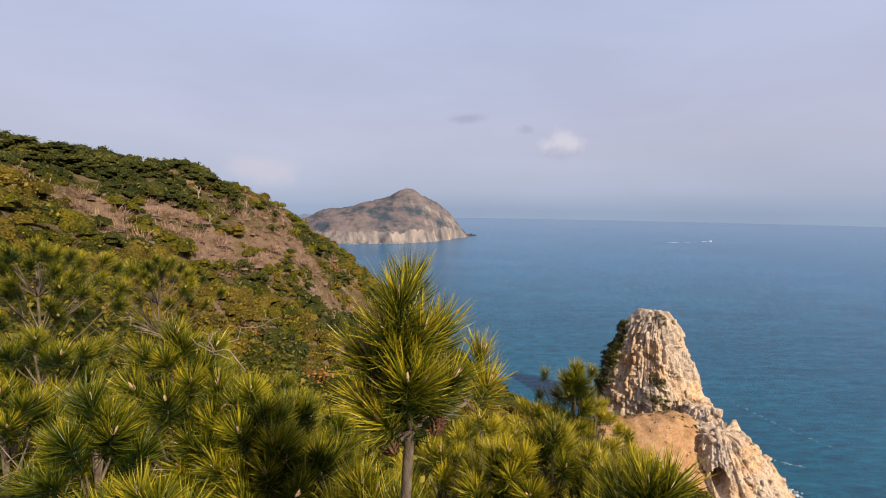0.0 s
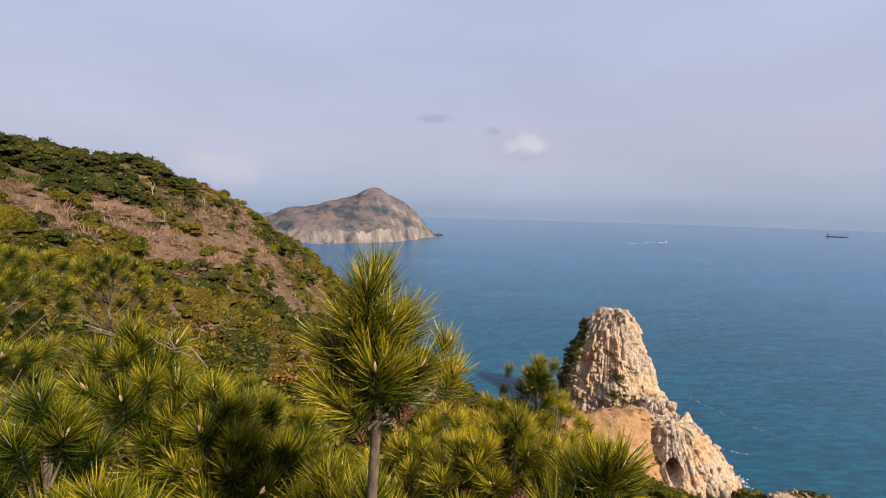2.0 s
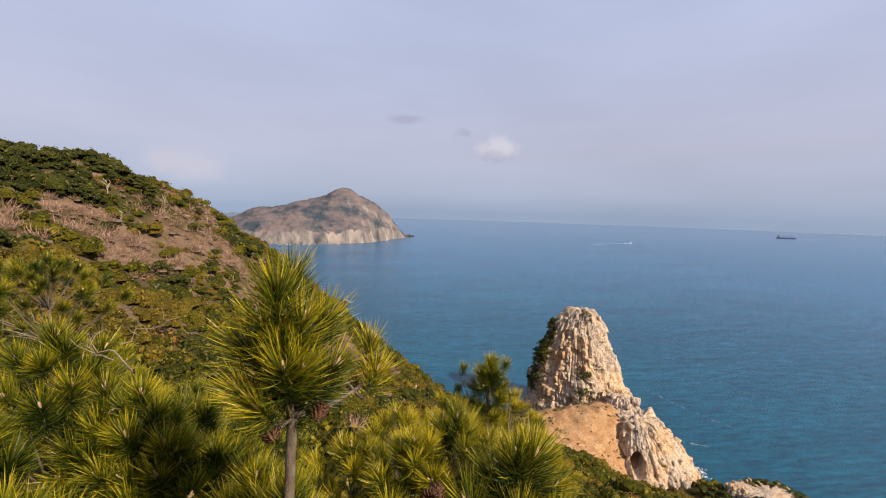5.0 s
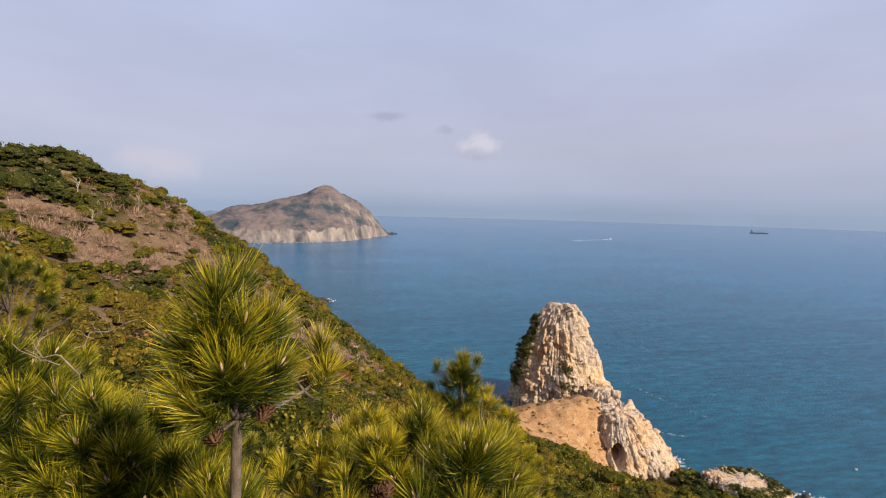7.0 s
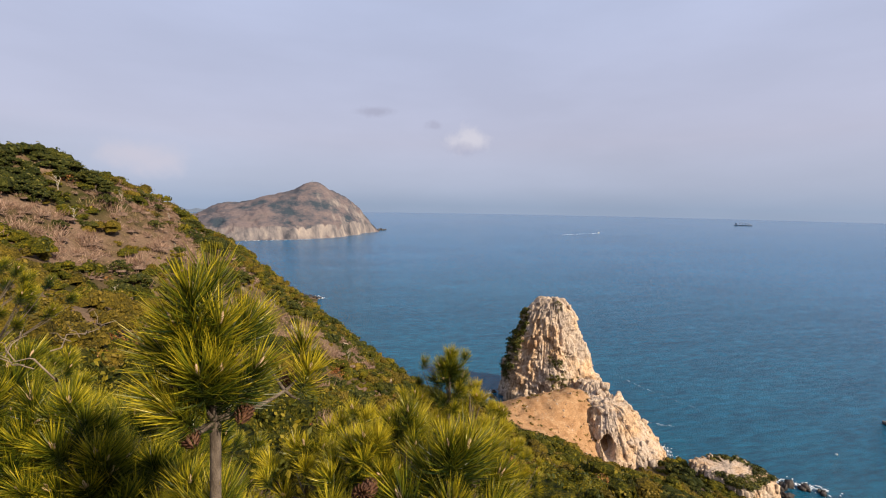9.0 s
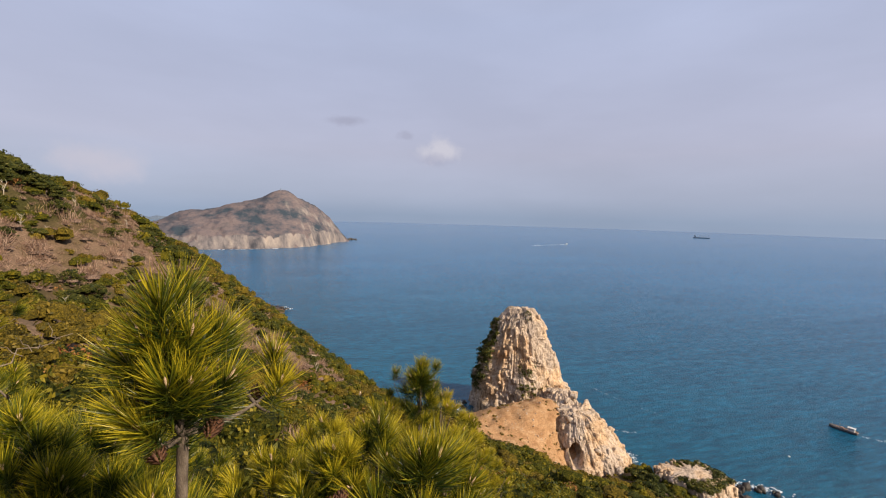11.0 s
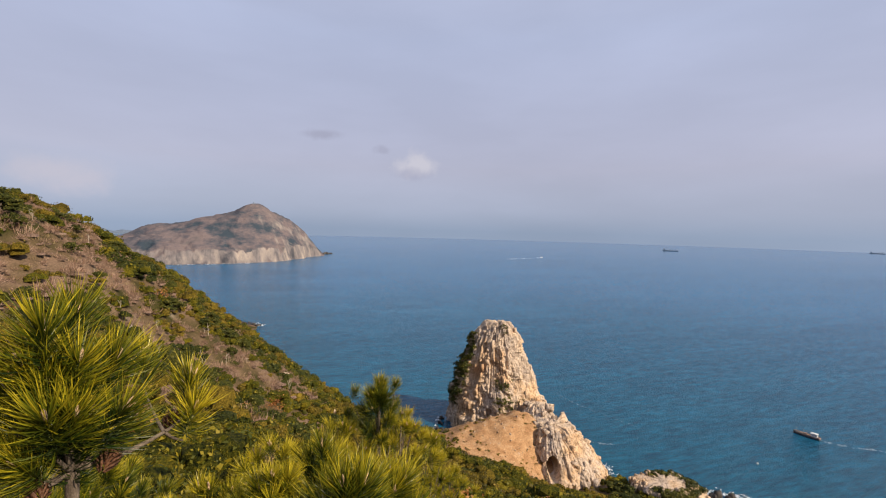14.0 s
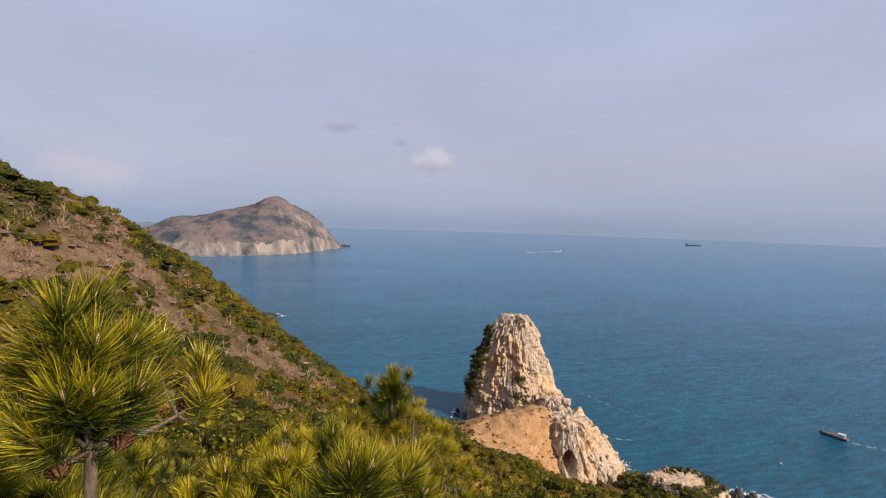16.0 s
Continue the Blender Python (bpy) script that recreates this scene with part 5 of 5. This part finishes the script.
# ---- foam ----
def foam_band(name, line, width, count, flake, seed, label, mat=None):
    """Scraps of foam scattered along a line on the water, as thin ragged flakes."""
    r = np.random.default_rng(seed)
    ln = np.array(line, float)
    seg = np.linalg.norm(np.diff(ln, axis=0), axis=1)
    t = r.uniform(0, seg.sum(), count)
    cum = np.concatenate([[0], np.cumsum(seg)])
    x, y = np.interp(t, cum, ln[:, 0]), np.interp(t, cum, ln[:, 1])
    x, y = x + r.normal(0, width, count), y + r.normal(0, width, count)
    keep = fbm(x, y, 0.35 / max(flake, 0.3), 3, seed) > -0.15
    x, y = x[keep], y[keep]
    n = len(x)
    a = np.linspace(0, 2 * np.pi, 7)[:-1]
    rad = flake * r.uniform(0.25, 1.0, (n, 1)) * r.uniform(0.5, 1.2, (n, 6))
    turn, st = r.uniform(0, 6.28, (n, 1)), r.uniform(1.0, 2.4, (n, 1))
    px, py = np.cos(a)[None] * rad * st, np.sin(a)[None] * rad
    vx, vy = px * np.cos(turn) - py * np.sin(turn), px * np.sin(turn) + py * np.cos(turn)
    v = np.stack([x[:, None] + vx, y[:, None] + vy, np.broadcast_to(r.uniform(0.03, 0.12, (n, 1)), vx.shape)], -1).reshape(-1, 3)
    return thing(name, mesh_of(name, v, np.arange(n * 6).reshape(-1, 6)), mat or M_FOAM, label, "foam", kind="stuff")


foam_band("foam", [(108, 152), (113, 140), (115, 130), (114, 121)], 1.0, 380, 0.22, 1, "white foam along the foot of the rock")
foam_band("foam", [(128, 113), (134, 110), (142, 105), (150, 99)], 1.3, 700, 0.24, 2, "white surf breaking on the headland")
foam_band("foam", [(60, 170), (61, 180), (66, 190)], 0.6, 120, 0.3, 3, "thin foam in the inlet behind the neck")
foam_band("foam", [(-33, 408), (-28, 412), (-35, 424)], 1.2, 70, 0.6, 4, "foam round a far shore rock")
foam_band("foam", [(140, 200), (141, 190), (143, 180), (147, 170), (153, 155)], 0.35, 130, 0.2, 5, "thin drifting line of foam on the water", M_THIN)
foam_band("foam", [(119, 152), (124, 147), (131, 144)], 0.5, 70, 0.25, 6, "thin drifting line of foam on the water", M_THIN)
foam_band("foam", [(-270, 1058), (-180, 1082), (-92, 1120)], 4, 120, 2.0, 7, "surf at the foot of the island cliffs")


# ---- boats ----
def hull_mesh(name, length, beam, high, sheer=0.35):
    """An open hull with a pointed, raised bow, flat stern and thick bulwark."""
    st = np.linspace(-0.5, 0.5, 15)
    half = beam / 2 * np.clip(1 - np.clip((st - 0.12) / 0.38, 0, 1) ** 2.2, 0.02, 1)
    lift = high * (1 + sheer * (np.clip(st, 0, 1) * 2) ** 2)
    ring = []
    for s, h, z in zip(st, half, lift):
        ring.append([(s * length, -h, z), (s * length, -h * 0.72, -0.3), (s * length, h * 0.72, -0.3), (s * length, h, z), (s * length, h - 0.15 * min(1, h), z), (s * length, h - 0.2 * min(1, h), z * 0.62),
                     (s * length, -h + 0.2 * min(1, h), z * 0.62), (s * length, -h + 0.15 * min(1, h), z)])
    v = np.array(ring)
    idx = np.arange(v.shape[0] * 8).reshape(-1, 8)
    nx = np.roll(idx, -1, axis=1)
    q = np.stack([idx[:-1], idx[1:], nx[1:], nx[:-1]], -1).reshape(-1, 4)
    return mesh_of(name, v.reshape(-1, 3), [q, idx[:1, ::-1], idx[-1:]])


def box(name, sx, sy, sz, x, y, z, mat, parent, label="", taper=1.0):
    bm = bmesh.new()
    bmesh.ops.create_cube(bm, size=1.0)
    for w in bm.verts:
        k = taper if w.co.z > 0 else 1.0
        w.co = (w.co.x * sx * k + x, w.co.y * sy * k + y, w.co.z * sz + z)
    bmesh.ops.bevel(bm, geom=bm.edges[:], offset=min(sx, sy, sz) * 0.08, segments=1, affect="EDGES")
    return part(name, bm, mat, parent, label)


boat = tagged(new("fishing_boat"), "small grey fishing boat with a white wheelhouse under way", "boat")
boat.matrix_basis = pose(223.2, 125.3, 0.15, 0, 0, 108) @ Matrix.Scale(0.86, 4)
part("hull", hull_mesh("hull", 11.0, 2.9, 1.1), M_HULL, boat, "worn grey hull with a pale bulwark")
box("deck", 10.2, 2.3, 0.08, -0.8, 0, 0.66, M_DECK, boat)
box("wheelhouse", 2.6, 1.9, 1.7, -3.2, 0, 1.55, M_WHITE, boat, "white wheelhouse", 0.92)
box("roof", 3.1, 2.2, 0.12, -3.2, 0, 2.46, M_WHITE, boat)
for sx in (-0.7, 0.0, 0.7):
    box("window", 0.5, 1.96, 0.5, -3.2 + sx, 0, 1.85, M_FARSHIP, boat, "dark wheelhouse window")
box("net_drum", 1.1, 1.6, 0.8, 0.4, 0, 1.1, M_DECK, boat, "brown heap of nets")
box("crate", 0.9, 1.1, 0.6, 2.2, 0.3, 1.0, M_DECK, boat)
for x in (-4.7, 1.4, 4.2):
    part("mast", tube_mesh("mast", [(x, 0, 0.6), (x, 0, 2.0), (x + 0.1, 0, 3.4)], [0.07, 0.06, 0.04], 6), M_SNAG, boat)
part("boom", tube_mesh("boom", [(1.4, 0, 2.9), (-0.4, 0, 2.7), (-2.0, 0, 2.6)], [0.05, 0.05, 0.04], 5), M_SNAG, boat)
foam_band("boat_wake", [(224.5, 120.0), (227, 116), (233, 111), (244, 104)], 0.5, 240, 0.22, 8, "thin white wake behind the fishing boat", M_THIN)

launch = tagged(new("motor_launch"), "small white motor launch far out, under way", "boat")
launch.matrix_basis = pose(858, 1360, 0.2, 0, 0, 24)
part("hull", hull_mesh("hull", 13, 3.6, 1.7), M_WHITE, launch)
box("cabin", 5, 2.6, 1.8, -0.5, 0, 2.2, M_WHITE, launch, "white cabin", 0.85)
box("window", 3.6, 2.5, 0.5, -0.4, 0, 2.3, M_FARSHIP, launch)
foam_band("launch_wake", [(850, 1357), (800, 1334), (740, 1308), (663, 1274)], 0.9, 420, 1.6, 9, "long white wake of the launch")


def cargo_ship(x, y, turn, size):
    s = tagged(new("cargo_ship"), "hazy dark cargo ship lying far out at sea", "ship", "ships at the horizon")
    s.matrix_basis = pose(x, y, 0, 0, 0, turn)
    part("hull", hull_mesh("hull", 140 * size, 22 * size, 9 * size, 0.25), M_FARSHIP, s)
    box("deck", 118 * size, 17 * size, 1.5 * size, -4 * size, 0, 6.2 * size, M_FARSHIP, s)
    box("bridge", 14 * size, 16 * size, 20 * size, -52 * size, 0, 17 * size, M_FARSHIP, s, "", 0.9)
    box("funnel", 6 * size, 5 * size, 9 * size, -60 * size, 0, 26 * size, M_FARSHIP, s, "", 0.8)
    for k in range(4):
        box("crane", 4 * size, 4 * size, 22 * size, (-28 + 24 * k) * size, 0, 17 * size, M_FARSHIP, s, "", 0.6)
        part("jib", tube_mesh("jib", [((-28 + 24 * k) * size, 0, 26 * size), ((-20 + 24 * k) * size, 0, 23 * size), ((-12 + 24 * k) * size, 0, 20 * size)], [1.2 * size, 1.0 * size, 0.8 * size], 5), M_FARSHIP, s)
    return s


cargo_ship(2180, 2010, -43, 0.62)
cargo_ship(4150, 1950, -62, 0.6)

buoy = tagged(new("buoy"), "small white round mooring buoy afloat", "buoy")
buoy.location = (176, 115, 0)
bm = bmesh.new()
bmesh.ops.create_icosphere(bm, subdivisions=2, radius=0.45)
for w in bm.verts:
    w.co.z = w.co.z * 0.8 + 0.15
part("float", bm, M_WHITE, buoy)
part("ring", tube_mesh("ring", [(0, 0, 0.4), (0, 0, 0.6), (0.02, 0, 0.75)], [0.1, 0.07, 0.05], 6), M_HULL, buoy)

# a small beacon hut on the island's peak
hut = tagged(new("beacon"), "tiny beacon tower on the island's peak", "tower")
hut.location = (-115, 1292, float(iz[int((1292 - 1000) / 4), int((-115 + 640) / 4)]) - 1.5)
box("tower", 3.0, 3.0, 6, 0, 0, 3, M_FARSHIP, hut, "", 0.8)
part("mast", tube_mesh("mast", [(0, 0, 6), (0, 0, 7), (0, 0, 9)], [0.3, 0.25, 0.15], 5), M_FARSHIP, hut)

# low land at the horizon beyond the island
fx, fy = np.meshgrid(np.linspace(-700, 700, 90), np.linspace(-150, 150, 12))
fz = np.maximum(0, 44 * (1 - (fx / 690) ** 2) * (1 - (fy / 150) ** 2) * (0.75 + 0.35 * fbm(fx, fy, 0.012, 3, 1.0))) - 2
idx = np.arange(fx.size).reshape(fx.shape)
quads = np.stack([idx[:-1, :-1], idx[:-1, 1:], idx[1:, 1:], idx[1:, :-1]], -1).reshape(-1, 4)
# Looks hazy by its blue base colour alone.
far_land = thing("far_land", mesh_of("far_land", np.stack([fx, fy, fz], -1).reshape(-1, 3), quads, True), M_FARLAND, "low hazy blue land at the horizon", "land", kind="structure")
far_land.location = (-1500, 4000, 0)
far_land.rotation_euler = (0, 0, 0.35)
